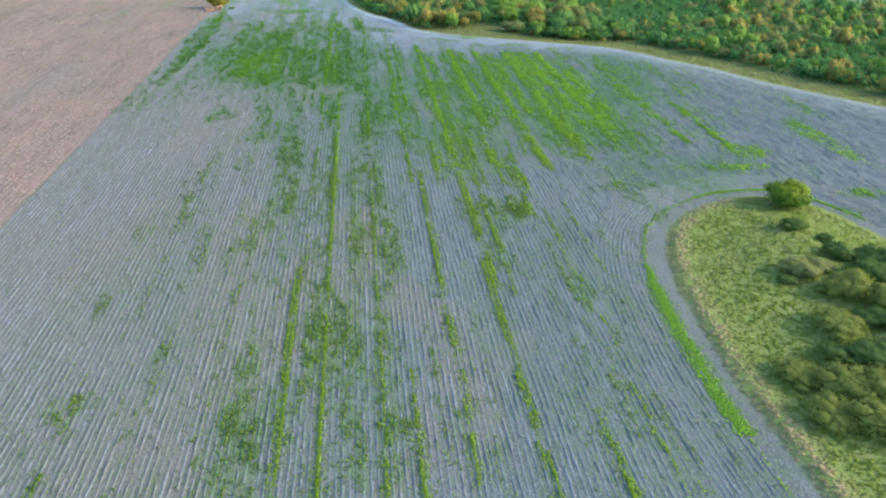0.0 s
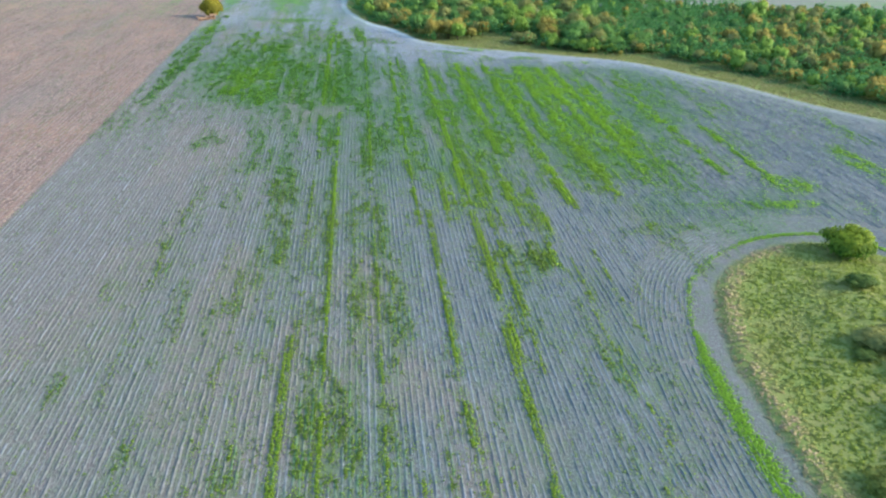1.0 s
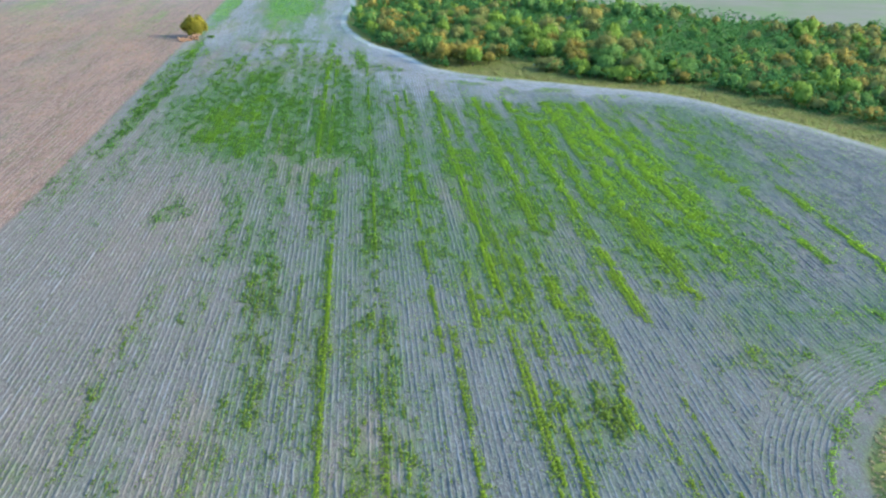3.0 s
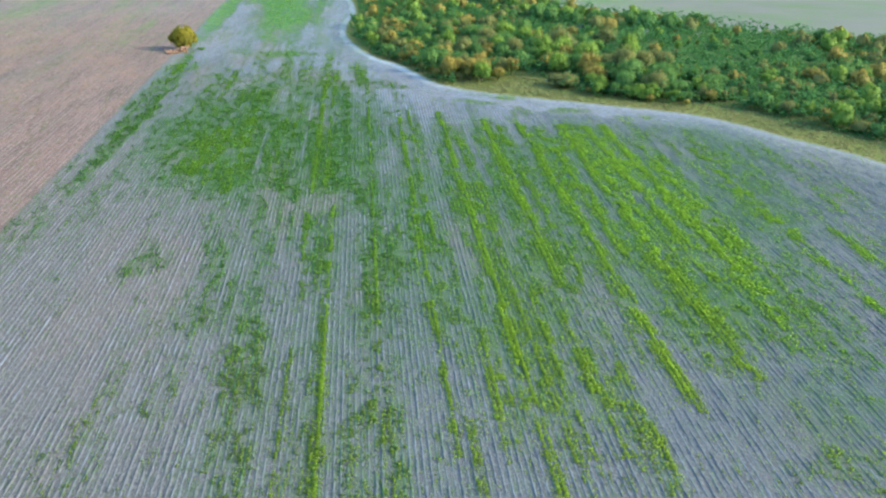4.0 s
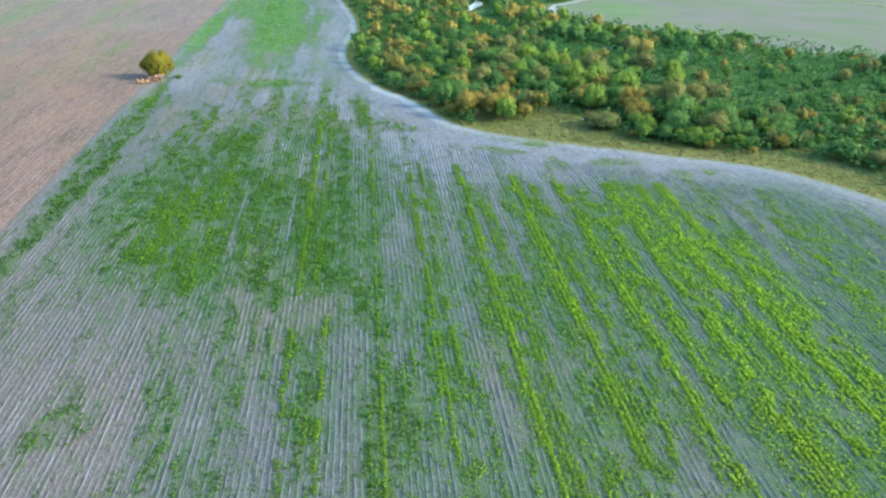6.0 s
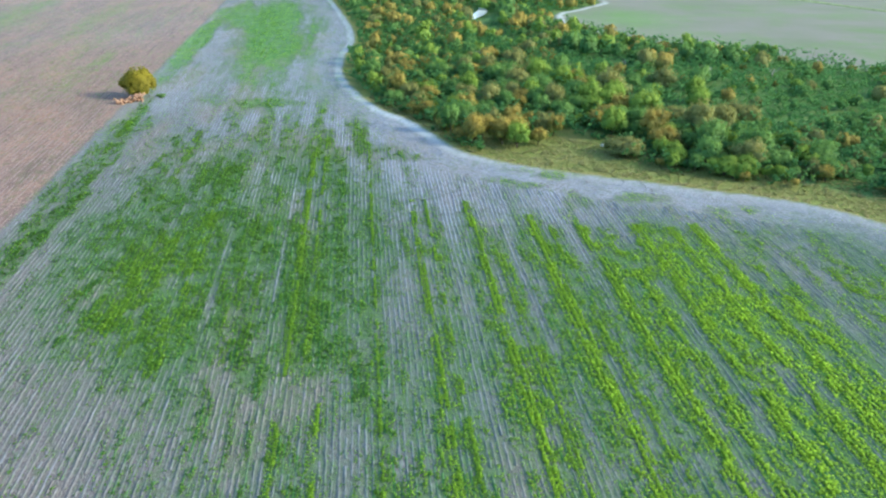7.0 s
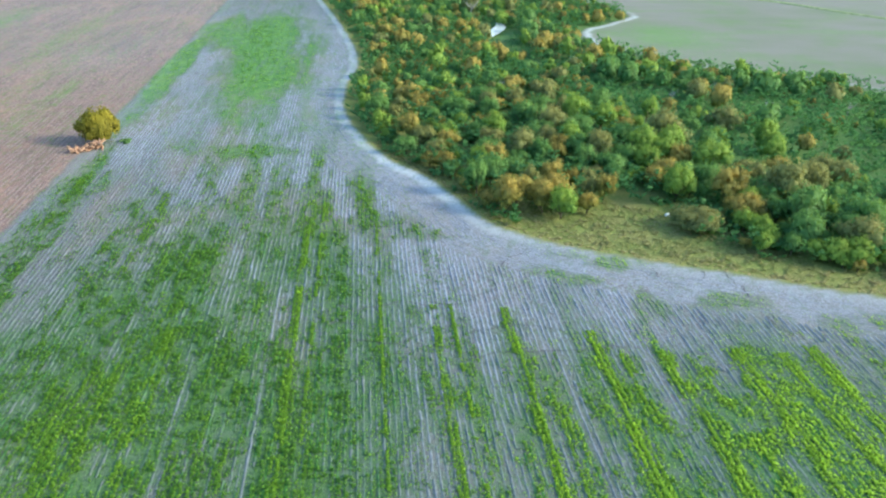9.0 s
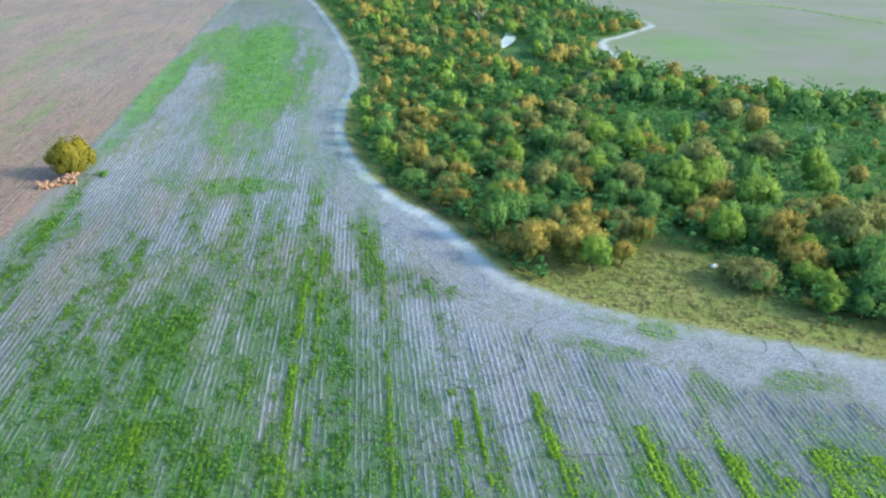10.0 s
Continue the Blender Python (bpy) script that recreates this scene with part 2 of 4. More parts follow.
def dull(x, y):
    """Where the plants are thin and olive: the drier first part of the field."""
    return 0.8 * step(48, 30, x) * step(150, 95, y + 14 * (fbm(x / 8, y / 12) - 0.5))


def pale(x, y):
    """Where the straw on the rows and the turning strip is pale, towards the far end."""
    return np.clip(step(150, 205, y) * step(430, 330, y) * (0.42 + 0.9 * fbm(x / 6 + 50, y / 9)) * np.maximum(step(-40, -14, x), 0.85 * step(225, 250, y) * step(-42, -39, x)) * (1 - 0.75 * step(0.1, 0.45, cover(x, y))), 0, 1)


# ---- materials ----
class Mat:
    """A node material with short ways to add nodes."""

    def __init__(self, name, rough=0.9, spec=0.2):
        self.m = bpy.data.materials.new(name)
        self.m.use_nodes = True
        self.t = self.m.node_tree
        self.b = self.t.nodes["Principled BSDF"]
        self.b.inputs["Roughness"].default_value = rough
        self.b.inputs["Specular IOR Level"].default_value = spec
        self.pos = self.t.nodes.new("ShaderNodeNewGeometry").outputs["Position"]

    def node(self, kind, **inputs):
        n = self.t.nodes.new(kind)
        for k, v in inputs.items():
            self.put(n.inputs[k], v)
        return n

    def put(self, socket, v):
        if isinstance(v, bpy.types.NodeSocket):
            self.t.links.new(v, socket)
        elif isinstance(v, tuple) and len(v) == 3 and socket.type == "RGBA":
            socket.default_value = (*v, 1)
        else:
            socket.default_value = v

    def attr(self, name):
        n = self.t.nodes.new("ShaderNodeAttribute")
        n.attribute_name = name
        return n.outputs["Fac"]

    def math(self, op, a, b=0.0, clamp=False):
        n = self.t.nodes.new("ShaderNodeMath")
        n.operation, n.use_clamp = op, clamp
        self.put(n.inputs[0], a)
        self.put(n.inputs[1], b)
        return n.outputs[0]

    def noise(self, scale, detail=3.0, stretch=(1, 1, 1), rough=0.55):
        v = self.t.nodes.new("ShaderNodeVectorMath")
        v.operation = "MULTIPLY"
        self.put(v.inputs[0], self.pos)
        v.inputs[1].default_value = stretch
        n = self.t.nodes.new("ShaderNodeTexNoise")
        self.put(n.inputs["Vector"], v.outputs[0])
        n.inputs["Scale"].default_value, n.inputs["Detail"].default_value, n.inputs["Roughness"].default_value = scale, detail, rough
        return n.outputs["Fac"]

    def span(self, v, a, b, lo=0.0, hi=1.0):
        n = self.t.nodes.new("ShaderNodeMapRange")
        self.put(n.inputs["Value"], v)
        for k, q in zip(("From Min", "From Max", "To Min", "To Max"), (a, b, lo, hi)):
            self.put(n.inputs[k], q)
        return n.outputs[0]

    def mix(self, f, a, b, blend="MIX"):
        n = self.t.nodes.new("ShaderNodeMix")
        n.data_type, n.blend_type = "RGBA", blend
        self.put(n.inputs["Factor"], f)
        self.put(n.inputs[6], a)
        self.put(n.inputs[7], b)
        return n.outputs[2]

    def leafy(self, colour, share):
        """Thin leaves: part of the light comes through."""
        self.put(self.b.inputs["Base Color"], colour)
        tr = self.node("ShaderNodeBsdfTranslucent", Color=colour)
        mx = self.node("ShaderNodeMixShader", Fac=share)
        self.t.links.new(self.b.outputs[0], mx.inputs[1])
        self.t.links.new(tr.outputs[0], mx.inputs[2])
        self.t.links.new(mx.outputs[0], self.t.nodes["Material Output"].inputs["Surface"])
        return self.m

    def done(self, colour, bump=None, strength=0.4, dist=0.05):
        self.put(self.b.inputs["Base Color"], colour)
        if bump is not None:
            n = self.node("ShaderNodeBump", Height=bump, Strength=strength, Distance=dist)
            self.t.links.new(n.outputs[0], self.b.inputs["Normal"])
        return self.m


def ground_material():
    m = Mat("soil and stubble", 0.95, 0.1)
    fine, mid, big = m.noise(3.2, 5), m.noise(0.35, 4), m.noise(0.045, 3)
    litter = m.noise(7.5, 3, (1, 0.4, 1))
    streak = m.noise(0.9, 3, (1, 0.06, 1))
    field = m.mix(m.span(streak, 0.3, 0.7), (0.098, 0.098, 0.107), (0.162, 0.162, 0.174))
    field = m.mix(m.span(big, 0.35, 0.65, 0, 0.5), field, (0.25, 0.205, 0.205))
    field = m.mix(m.span(litter, 0.47, 0.64), field, (0.255, 0.26, 0.255))
    field = m.mix(m.math("MULTIPLY", m.attr("warm"), 0.75), field, m.mix(m.span(litter, 0.35, 0.7), (0.19, 0.145, 0.135), (0.31, 0.255, 0.225)))
    chalk = m.mix(m.span(fine, 0.3, 0.7), (0.52, 0.52, 0.535), (0.72, 0.72, 0.73))
    brown = m.mix(m.span(streak, 0.3, 0.7), (0.162, 0.104, 0.10), (0.32, 0.198, 0.168))
    brown = m.mix(m.span(litter, 0.45, 0.75), brown, (0.40, 0.27, 0.215))
    brown = m.mix(m.span(m.noise(0.16, 4, (1, 0.45, 1)), 0.46, 0.66, 0, 0.75), brown, (0.385, 0.225, 0.17))
    brown = m.mix(m.span(m.noise(1.4, 4, (1, 0.5, 1)), 0.52, 0.7, 0, 0.6), brown, (0.15, 0.10, 0.10))
    brown = m.mix(m.span(m.noise(0.07, 3, (1, 0.3, 1.7)), 0.50, 0.66, 0, 0.5), brown, (0.235, 0.19, 0.18))
    flecks = m.math("MULTIPLY", m.span(m.noise(2.4, 3, (1, 0.6, 1)), 0.54, 0.66), m.span(m.noise(0.05, 3, (1, 0.35, 1)), 0.42, 0.6, 0.15, 0.9), True)
    brown = m.mix(flecks, brown, (0.56, 0.36, 0.27))
    grass = m.mix(m.span(fine, 0.3, 0.7), (0.16, 0.20, 0.05), (0.33, 0.34, 0.10))
    grass = m.mix(m.span(mid, 0.4, 0.65, 0, 0.7), grass, (0.30, 0.265, 0.10))
    far = m.mix(m.span(big, 0.35, 0.65), (0.225, 0.235, 0.165), (0.265, 0.245, 0.21))
    far = m.mix(m.span(m.noise(0.06, 4), 0.5, 0.68, 0, 0.65), far, (0.19, 0.27, 0.10))
    tuft = m.noise(1.15, 3, (1, 0.62, 1))
    green = m.mix(m.span(fine, 0.3, 0.7), (0.062, 0.14, 0.024), (0.125, 0.235, 0.04))
    green = m.mix(m.attr("dull"), green, m.mix(m.span(fine, 0.3, 0.7), (0.125, 0.165, 0.06), (0.18, 0.225, 0.085)))
    c = m.mix(m.attr("brown"), field, brown)
    c = m.mix(m.attr("bare"), c, chalk)
    # far green lightened: haze and grazing light put into the colour
    green = m.mix(m.attr("far_haze"), green, m.mix(m.span(mid, 0.35, 0.65), (0.10, 0.25, 0.036), (0.18, 0.36, 0.052)))
    g = m.math("ADD", m.attr("green"), m.math("ADD", m.span(litter, 0.3, 0.7, -0.16, 0.16), m.span(tuft, 0.32, 0.68, -0.3, 0.3)))
    g = m.math("MULTIPLY", m.span(g, 0.08, 1.0, 0, 0.66), 1.0, True)
    # pale straw, and the haze painted on the far reddish field
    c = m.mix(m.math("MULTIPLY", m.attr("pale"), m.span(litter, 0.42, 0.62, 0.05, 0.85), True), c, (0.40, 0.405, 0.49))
    far = m.mix(m.span(m.noise(0.05, 4, (0.25, 1, 1)), 0.4, 0.65, 0, 0.65), far, (0.30, 0.265, 0.245))
    veil = m.span(m.math("ADD", m.attr("veil"), m.span(tuft, 0.3, 0.7, -0.2, 0.2)), 0.0, 0.9, 0, 0.72)
    c = m.mix(m.math("MULTIPLY", veil, 1.0, True), c, m.mix(m.span(fine, 0.3, 0.7), (0.06, 0.115, 0.052), (0.125, 0.195, 0.098)))
    c = m.mix(m.attr("far"), c, far)
    c = m.mix(g, c, m.mix(m.math("MULTIPLY", m.attr("far"), 0.7), green, (0.21, 0.30, 0.12)))
    c = m.mix(m.attr("wild"), c, grass)
    c = m.mix(m.attr("brush"), c, m.mix(m.span(fine, 0.3, 0.7), (0.07, 0.155, 0.05), (0.165, 0.29, 0.095)))
    c = m.mix(m.math("MULTIPLY", m.attr("track"), 0.75), c, chalk)
    return m.done(c, m.math("ADD", fine, litter), 0.6, 0.08)


def stubble_material(name, dark, light):
    m = Mat(name, 0.9, 0.15)
    c = m.mix(m.span(m.noise(6.5, 3, (1, 0.4, 1)), 0.32, 0.66), dark, light)
    c = m.mix(m.math("MULTIPLY", m.attr("warm"), 0.75), c, m.mix(m.span(m.noise(5, 3, (1, 0.5, 1)), 0.34, 0.66), (0.185, 0.148, 0.142), (0.335, 0.28, 0.255)))
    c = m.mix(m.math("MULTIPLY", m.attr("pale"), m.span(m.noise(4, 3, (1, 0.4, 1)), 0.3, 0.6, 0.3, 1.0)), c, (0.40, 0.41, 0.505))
    c = m.mix(m.math("MULTIPLY", m.attr("veil"), m.span(m.noise(1.6, 3, (1, 0.5, 1)), 0.35, 0.65, 0.1, 0.75), True), c, (0.13, 0.18, 0.105))
    leaf = m.span(m.math("ADD", m.attr("green"), m.span(m.noise(3.5, 3, (1, 0.4, 1)), 0.3, 0.7, -0.28, 0.28)), 0.15, 0.7, 0, 0.85)
    c = m.mix(m.math("MULTIPLY", leaf, 1.0, True), c, m.mix(m.attr("dull"), (0.08, 0.21, 0.03), (0.165, 0.25, 0.10)))
    return m.done(c, m.noise(9, 3), 0.4, 0.03)


def leaf_material(name, dark, light, third=None, tip=(0.42, 0.40, 0.08)):
    m = Mat(name, 0.6, 0.25)
    g = m.t.nodes.new("ShaderNodeNewGeometry")
    c = m.mix(g.outputs["Random Per Island"], dark, light)
    o = m.t.nodes.new("ShaderNodeObjectInfo")
    c = m.mix(m.math("MULTIPLY", o.outputs["Random"], 0.45), c, third or light)
    c = m.mix(m.span(m.noise(0.8, 3), 0.35, 0.7, 0, 0.3), c, dark)
    # tip: sunlight on crown tops, and autumn gold, mixed into the leaf colour
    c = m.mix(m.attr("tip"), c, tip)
    return m.leafy(c, 0.45)


def weed_material():
    m = Mat("young green growth", 0.55, 0.3)
    g = m.t.nodes.new("ShaderNodeNewGeometry")
    c = m.mix(g.outputs["Random Per Island"], (0.075, 0.19, 0.022), (0.215, 0.40, 0.045))
    c = m.mix(m.attr("dull"), c, m.mix(g.outputs["Random Per Island"], (0.15, 0.215, 0.03), (0.32, 0.385, 0.055)))
    c = m.mix(m.attr("tone"), c, m.mix(m.attr("dull"), (0.49, 0.72, 0.045), (0.52, 0.66, 0.04)))
    return m.leafy(c, 0.3)


def tuft_material(name, a, b, c3):
    m = Mat(name, 0.8, 0.15)
    g = m.t.nodes.new("ShaderNodeNewGeometry")
    c = m.mix(g.outputs["Random Per Island"], a, b)
    c = m.mix(m.attr("dry"), c, c3)
    return m.leafy(c, 0.3)


def wood_material(name, dark, light):
    m = Mat(name, 0.85, 0.2)
    n = m.noise(6, 4, (1, 1, 0.3))
    return m.done(m.mix(m.span(n, 0.3, 0.7), dark, light), n, 0.5, 0.03)


M_GROUND = ground_material()
M_STUB = stubble_material("grey straw stubble", (0.115, 0.117, 0.132), (0.246, 0.25, 0.267))
M_STUB_RED = stubble_material("pinkish straw stubble", (0.20, 0.138, 0.13), (0.40, 0.28, 0.245))
M_WEED = weed_material()
M_BARK = wood_material("bark", (0.07, 0.055, 0.04), (0.17, 0.14, 0.11))
M_DEAD = wood_material("bleached dead wood", (0.36, 0.33, 0.30), (0.62, 0.59, 0.55))
M_LOG = wood_material("split pinkish wood", (0.24, 0.125, 0.075), (0.60, 0.37, 0.25))
LEAF_TONES = {"green": ((0.095, 0.205, 0.072), (0.20, 0.355, 0.122)), "lime": ((0.145, 0.26, 0.055), (0.30, 0.445, 0.085)), "rust": ((0.145, 0.195, 0.05), (0.34, 0.33, 0.075)),
              "olive": ((0.165, 0.21, 0.078), (0.31, 0.345, 0.125)), "brush": ((0.10, 0.25, 0.082), (0.225, 0.42, 0.13)), "moss": ((0.18, 0.22, 0.045), (0.29, 0.33, 0.07)), "dark": ((0.095, 0.14, 0.03), (0.185, 0.245, 0.055)), "gold": ((0.11, 0.105, 0.014), (0.36, 0.31, 0.035)), "deep": ((0.05, 0.13, 0.018), (0.22, 0.34, 0.035))}
# colours of the crown tops: autumn leaves plus painted-in sunlight
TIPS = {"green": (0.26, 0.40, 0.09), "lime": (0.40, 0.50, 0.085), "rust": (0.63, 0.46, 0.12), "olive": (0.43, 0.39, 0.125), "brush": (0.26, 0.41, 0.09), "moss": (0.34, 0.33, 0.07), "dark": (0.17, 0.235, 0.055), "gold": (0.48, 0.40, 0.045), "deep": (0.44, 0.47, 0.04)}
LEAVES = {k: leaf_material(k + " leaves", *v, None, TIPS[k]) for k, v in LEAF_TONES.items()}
M_MARGIN = tuft_material("straw-green tussocks", (0.18, 0.235, 0.065), (0.35, 0.38, 0.125), (0.49, 0.38, 0.21))
M_TUFT = tuft_material("rough grass", (0.195, 0.24, 0.036), (0.295, 0.33, 0.055), (0.60, 0.41, 0.28))

# ---- ground ----


def axis(lo, hi, near_lo, near_hi, fine):
    core = np.arange(near_lo, near_hi + fine / 2, fine)
    out, s, v = [], fine, near_hi
    while v < hi:
        s *= 1.25
        v += s
        out.append(v)
    back, s, v = [], fine, near_lo
    while v > lo:
        s *= 1.25
        v -= s
        back.append(v)
    return np.concatenate([back[::-1], core, out])


def build_ground():
    xs, ys = axis(-3500, 3500, -62, 98, 0.5), axis(-3000, 4500, 2, 400, 1.2)
    X, Y = np.meshgrid(xs, ys)
    X, Y = X.ravel(), Y.ravel()
    de, df, di, wild, far, brown, field, bare = zones(X, Y)
    Z = ground_z(X, Y) + isle_z(X, Y)
    Z = Z - 0.25 * step(0.0, -1.5, de) * step(0.7, -0.7, df)
    Z = Z - 0.5 * np.exp(-((X - 35) / 7) ** 2 - ((Y - 345) / 15) ** 2)
    trk = np.exp(-((df - 1.8) / 0.9) ** 2) * (0.35 + 0.65 * (np.hypot(X - 62, Y - 345) < 30)) * (Y > 240)
    lush = cover(X, Y) * (1 - 0.35 * brown) * (1 - far) + 0.30 * far * step(0.5, 0.75, fbm(X / 60, Y / 9 + 4))
    lush = np.maximum(lush, 0.9 * far * np.exp(-((X - 80) / 13) ** 2 - ((Y - 335) / 16) ** 2) * (0.4 + fbm(X / 6, Y / 6)))
    n, k = len(xs), len(ys)
    i = np.arange((k - 1) * (n - 1))
    a = i // (n - 1) * n + i % (n - 1)
    faces = np.stack([a, a + 1, a + n + 1, a + n], 1)
    # the far reddish field is greyed through pale: distance haze put into colour
    me = mesh_of("ground", np.stack([X, Y, Z], 1), faces, M_GROUND,
                 dict(green=np.maximum(lush * (1 + 0.6 * step(215, 265, Y)), 1.3 * np.exp(-((di - 2.3) / 0.6) ** 2) * (X < 36) * step(46, 50, Y) * step(82, 68, Y)), bare=bare, veil=thin(X, Y) * field, far_haze=step(215, 265, Y), dull=dull(X, Y), pale=pale(X, Y) * field * np.where(de < 9, 1.0, 0.25 + 0.35 * step(185, 215, Y) + 0.4 * step(26, 9, de) * (X < 30)) + 0.4 * brown * step(250, 330, Y), warm=straw(X, Y), brown=brown, wild=wild, brush=wild * step(-7, -10, de) * (di > 5) * (0.55 + 0.45 * fbm(X / 4, Y / 4)) * step(6, 11, np.hypot(X - 34, Y - 219)), far=far, track=trk), True)
    tagged(new("ground", me), "grey stubble field, reddish field and rough grassland", "ground", kind="structure")


build_ground()


def top_z(x, y):
    return ground_z(x, y) + isle_z(x, y)


# ---- stubble rows ----
def ridge(paths, half, high, keep):
    """Ragged low ridges of straw along plan paths; keep tells which places have them."""
    V, F, base = [], [], 0
    for p in paths:
        ok = keep(p[:, 0], p[:, 1])
        n = len(p)
        t = np.gradient(p, axis=0)
        t /= np.maximum(np.linalg.norm(t, axis=1), 1e-6)[:, None]
        nx, ny = t[:, 1], -t[:, 0]
        j = rng.normal(0, 0.022, n)
        w = half * rng.uniform(0.7, 1.2, n)
        h = high * rng.uniform(0.5, 1.3, n) * (0.55 + 0.9 * vnoise(p[:, 1] / 2.5, p[:, 0] * 4.7))
        z = ground_z(p[:, 0], p[:, 1])
        a = np.stack([p[:, 0] + nx * (j - w), p[:, 1] + ny * (j - w), z - 0.03], 1)
        b = np.stack([p[:, 0] + nx * j, p[:, 1] + ny * j, z + h], 1)
        c = np.stack([p[:, 0] + nx * (j + w), p[:, 1] + ny * (j + w), z - 0.03], 1)
        V.append(np.stack([a, b, c], 1).reshape(-1, 3))
        i = np.nonzero(ok[:-1] & ok[1:] & (rng.random(n - 1) > 0.03 + 0.22 * step(0.55, 0.85, vnoise(p[:-1, 1] / 4 + p[0, 0] * 9, p[:-1, 0] * 3))))[0]
        q = base + 3 * i
        F.append(np.stack([q, q + 3, q + 4, q + 1], 1))
        F.append(np.stack([q + 1, q + 4, q + 5, q + 2], 1))
        base += 3 * n
    V, F = np.concatenate(V), np.concatenate(F)
    x, y = V[1::3, 0], V[1::3, 1]
    green = cover(x, y) * (0.45 + 0.9 * clumps(x, y))
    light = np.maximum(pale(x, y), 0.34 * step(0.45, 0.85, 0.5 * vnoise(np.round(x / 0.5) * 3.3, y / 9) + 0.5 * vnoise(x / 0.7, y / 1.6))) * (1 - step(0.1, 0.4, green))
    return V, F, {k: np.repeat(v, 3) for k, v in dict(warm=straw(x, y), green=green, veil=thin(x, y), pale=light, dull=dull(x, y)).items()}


def straight(x0, x1, gap, y0, y1, stepy):
    out = []
    for x in np.arange(x0, x1, gap):
        y = np.arange(y0, y1, stepy) + rng.uniform(0, stepy)
        out.append(np.stack([x + 0.12 * (vnoise(y / 9, x) - 0.5), y], 1))
    return out


def beside(line, offs, gap):
    """Curves at fixed offsets from a plan curve, sampled evenly."""
    out = []
    for o in offs:
        t = np.gradient(line, axis=0)
        t /= np.linalg.norm(t, axis=1)[:, None]
        p = line + np.stack([t[:, 1], -t[:, 0]], 1) * o
        s = np.concatenate([[0], np.cumsum(np.linalg.norm(np.diff(p, axis=0), axis=1))])
        u = np.arange(0, s[-1], gap)
        out.append(np.stack([np.interp(u, s, p[:, 0]), np.interp(u, s, p[:, 1])], 1))
    return out


def main_rows(x, y):
    de, df, di, wild, far, brown, field, bare = zones(x, y)
    return (de > 8.5) & (di > 8.0) & (field > 0.6) & (vnoise(np.round(x / 0.5) * 6.1, y / 5) > 0.5 * step(0.25, 0.8, cover(x, y)))


def head_rows(x, y):
    de, df, di, wild, far, brown, field, bare = zones(x, y)
    return (de > 2.6) & (de < 8.3) & (field > 0.6) & (y < 400) & (y > 100) & (rng.random(len(x)) > 0.25)


def isle_rows(x, y):
    de, df, di, wild, far, brown, field, bare = zones(x, y)
    return (di > 2.4) & (di < 7.8) & (field > 0.6) & (x < 66)


v, f, at = ridge(straight(SIDE + 0.6, 96, 0.5, -12, 400, 0.8), 0.15, 0.07, main_rows)
tagged(new("stubble_rows", mesh_of("stubble_rows", v, f, M_STUB, at)), "rows of grey straw stubble on the field", "stubble", kind="stuff")
v, f, at = ridge(beside(EDGE, np.arange(2.8, 8.6, 0.55), 0.9), 0.13, 0.06, head_rows)
tagged(new("headland_rows", mesh_of("headland_rows", v, f, M_STUB, at)), "stubble rows that follow the field edge", "stubble", kind="stuff")
v, f, at = ridge(beside(np.vstack([ISLE, ISLE[:1]]), -np.arange(2.4, 8.0, 0.5), 0.8), 0.13, 0.07, isle_rows)
v2, f2, at2 = ridge(beside(np.vstack([ISLE, ISLE[:1]]), np.arange(2.4, 8.0, 0.5), 0.8), 0.13, 0.07, isle_rows)
tagged(new("curved_rows", mesh_of("curved_rows", np.concatenate([v, v2]), np.concatenate([f, f2 + len(v)]), M_STUB, {k: np.concatenate([at[k], at2[k]]) for k in at})), "stubble rows curving round the grassy knoll", "stubble", kind="stuff")
v, f, at = ridge(straight(-95, SIDE - 0.3, 0.7, 30, 420, 1.2), 0.2, 0.06, lambda x, y: rng.random(len(x)) > 0.12 + 0.75 * step(260, 410, y))
tagged(new("reddish_rows", mesh_of("reddish_rows", v, f, M_STUB_RED, dict(warm=0 * at["warm"], green=0.5 * at["green"], veil=0 * at["warm"], pale=0 * at["warm"], dull=at["dull"]))), "rows of pinkish straw on the neighbouring field", "stubble", kind="stuff")


# ---- young green growth ----
def fans(P, size, leaves, lift, spread=1.0, attr=None, narrow=0.45, along=1.0):
    """A rosette of leaf blades at each place: every blade a bent diamond of two triangles."""
    n = len(P)
    ang = rng.uniform(0, 2 * np.pi, (n, 1)) + np.arange(leaves) * 2 * np.pi / leaves + rng.normal(0, 0.35, (n, leaves))
    L = size[:, None] * rng.uniform(0.6, 1.25, (n, leaves))
    up = L * lift * rng.uniform(0.5, 1.4, (n, leaves))
    cx, cy = np.cos(ang), np.sin(ang)
    o = np.repeat(P[:, None, :], leaves, 1)
    tip = o + np.stack([cx * L * spread, cy * L * spread, up * 0.8], 2)
    midp = o + np.stack([cx * L * spread * 0.5, cy * L * spread * 0.5, up], 2)
    side = np.stack([-cy, cx, np.zeros_like(cx)], 2) * (L * narrow)[:, :, None]
    V = np.stack([o, midp - side, tip, midp + side], 2)
    V = o[:, :, None, :] + (V - o[:, :, None, :]) * np.array([1 / math.sqrt(along), along, 1.0])
    V = V.reshape(-1, 3)
    F = np.arange(len(V)).reshape(-1, 4)
    A = np.repeat(attr, leaves * 4) if attr is not None else None
    N = np.stack([cx * 0.45, cy * 0.45, np.ones_like(cx)], 2)
    N = np.repeat((N / np.linalg.norm(N, axis=2)[:, :, None]).reshape(-1, 3), 4, 0)
    return V, F, A, N


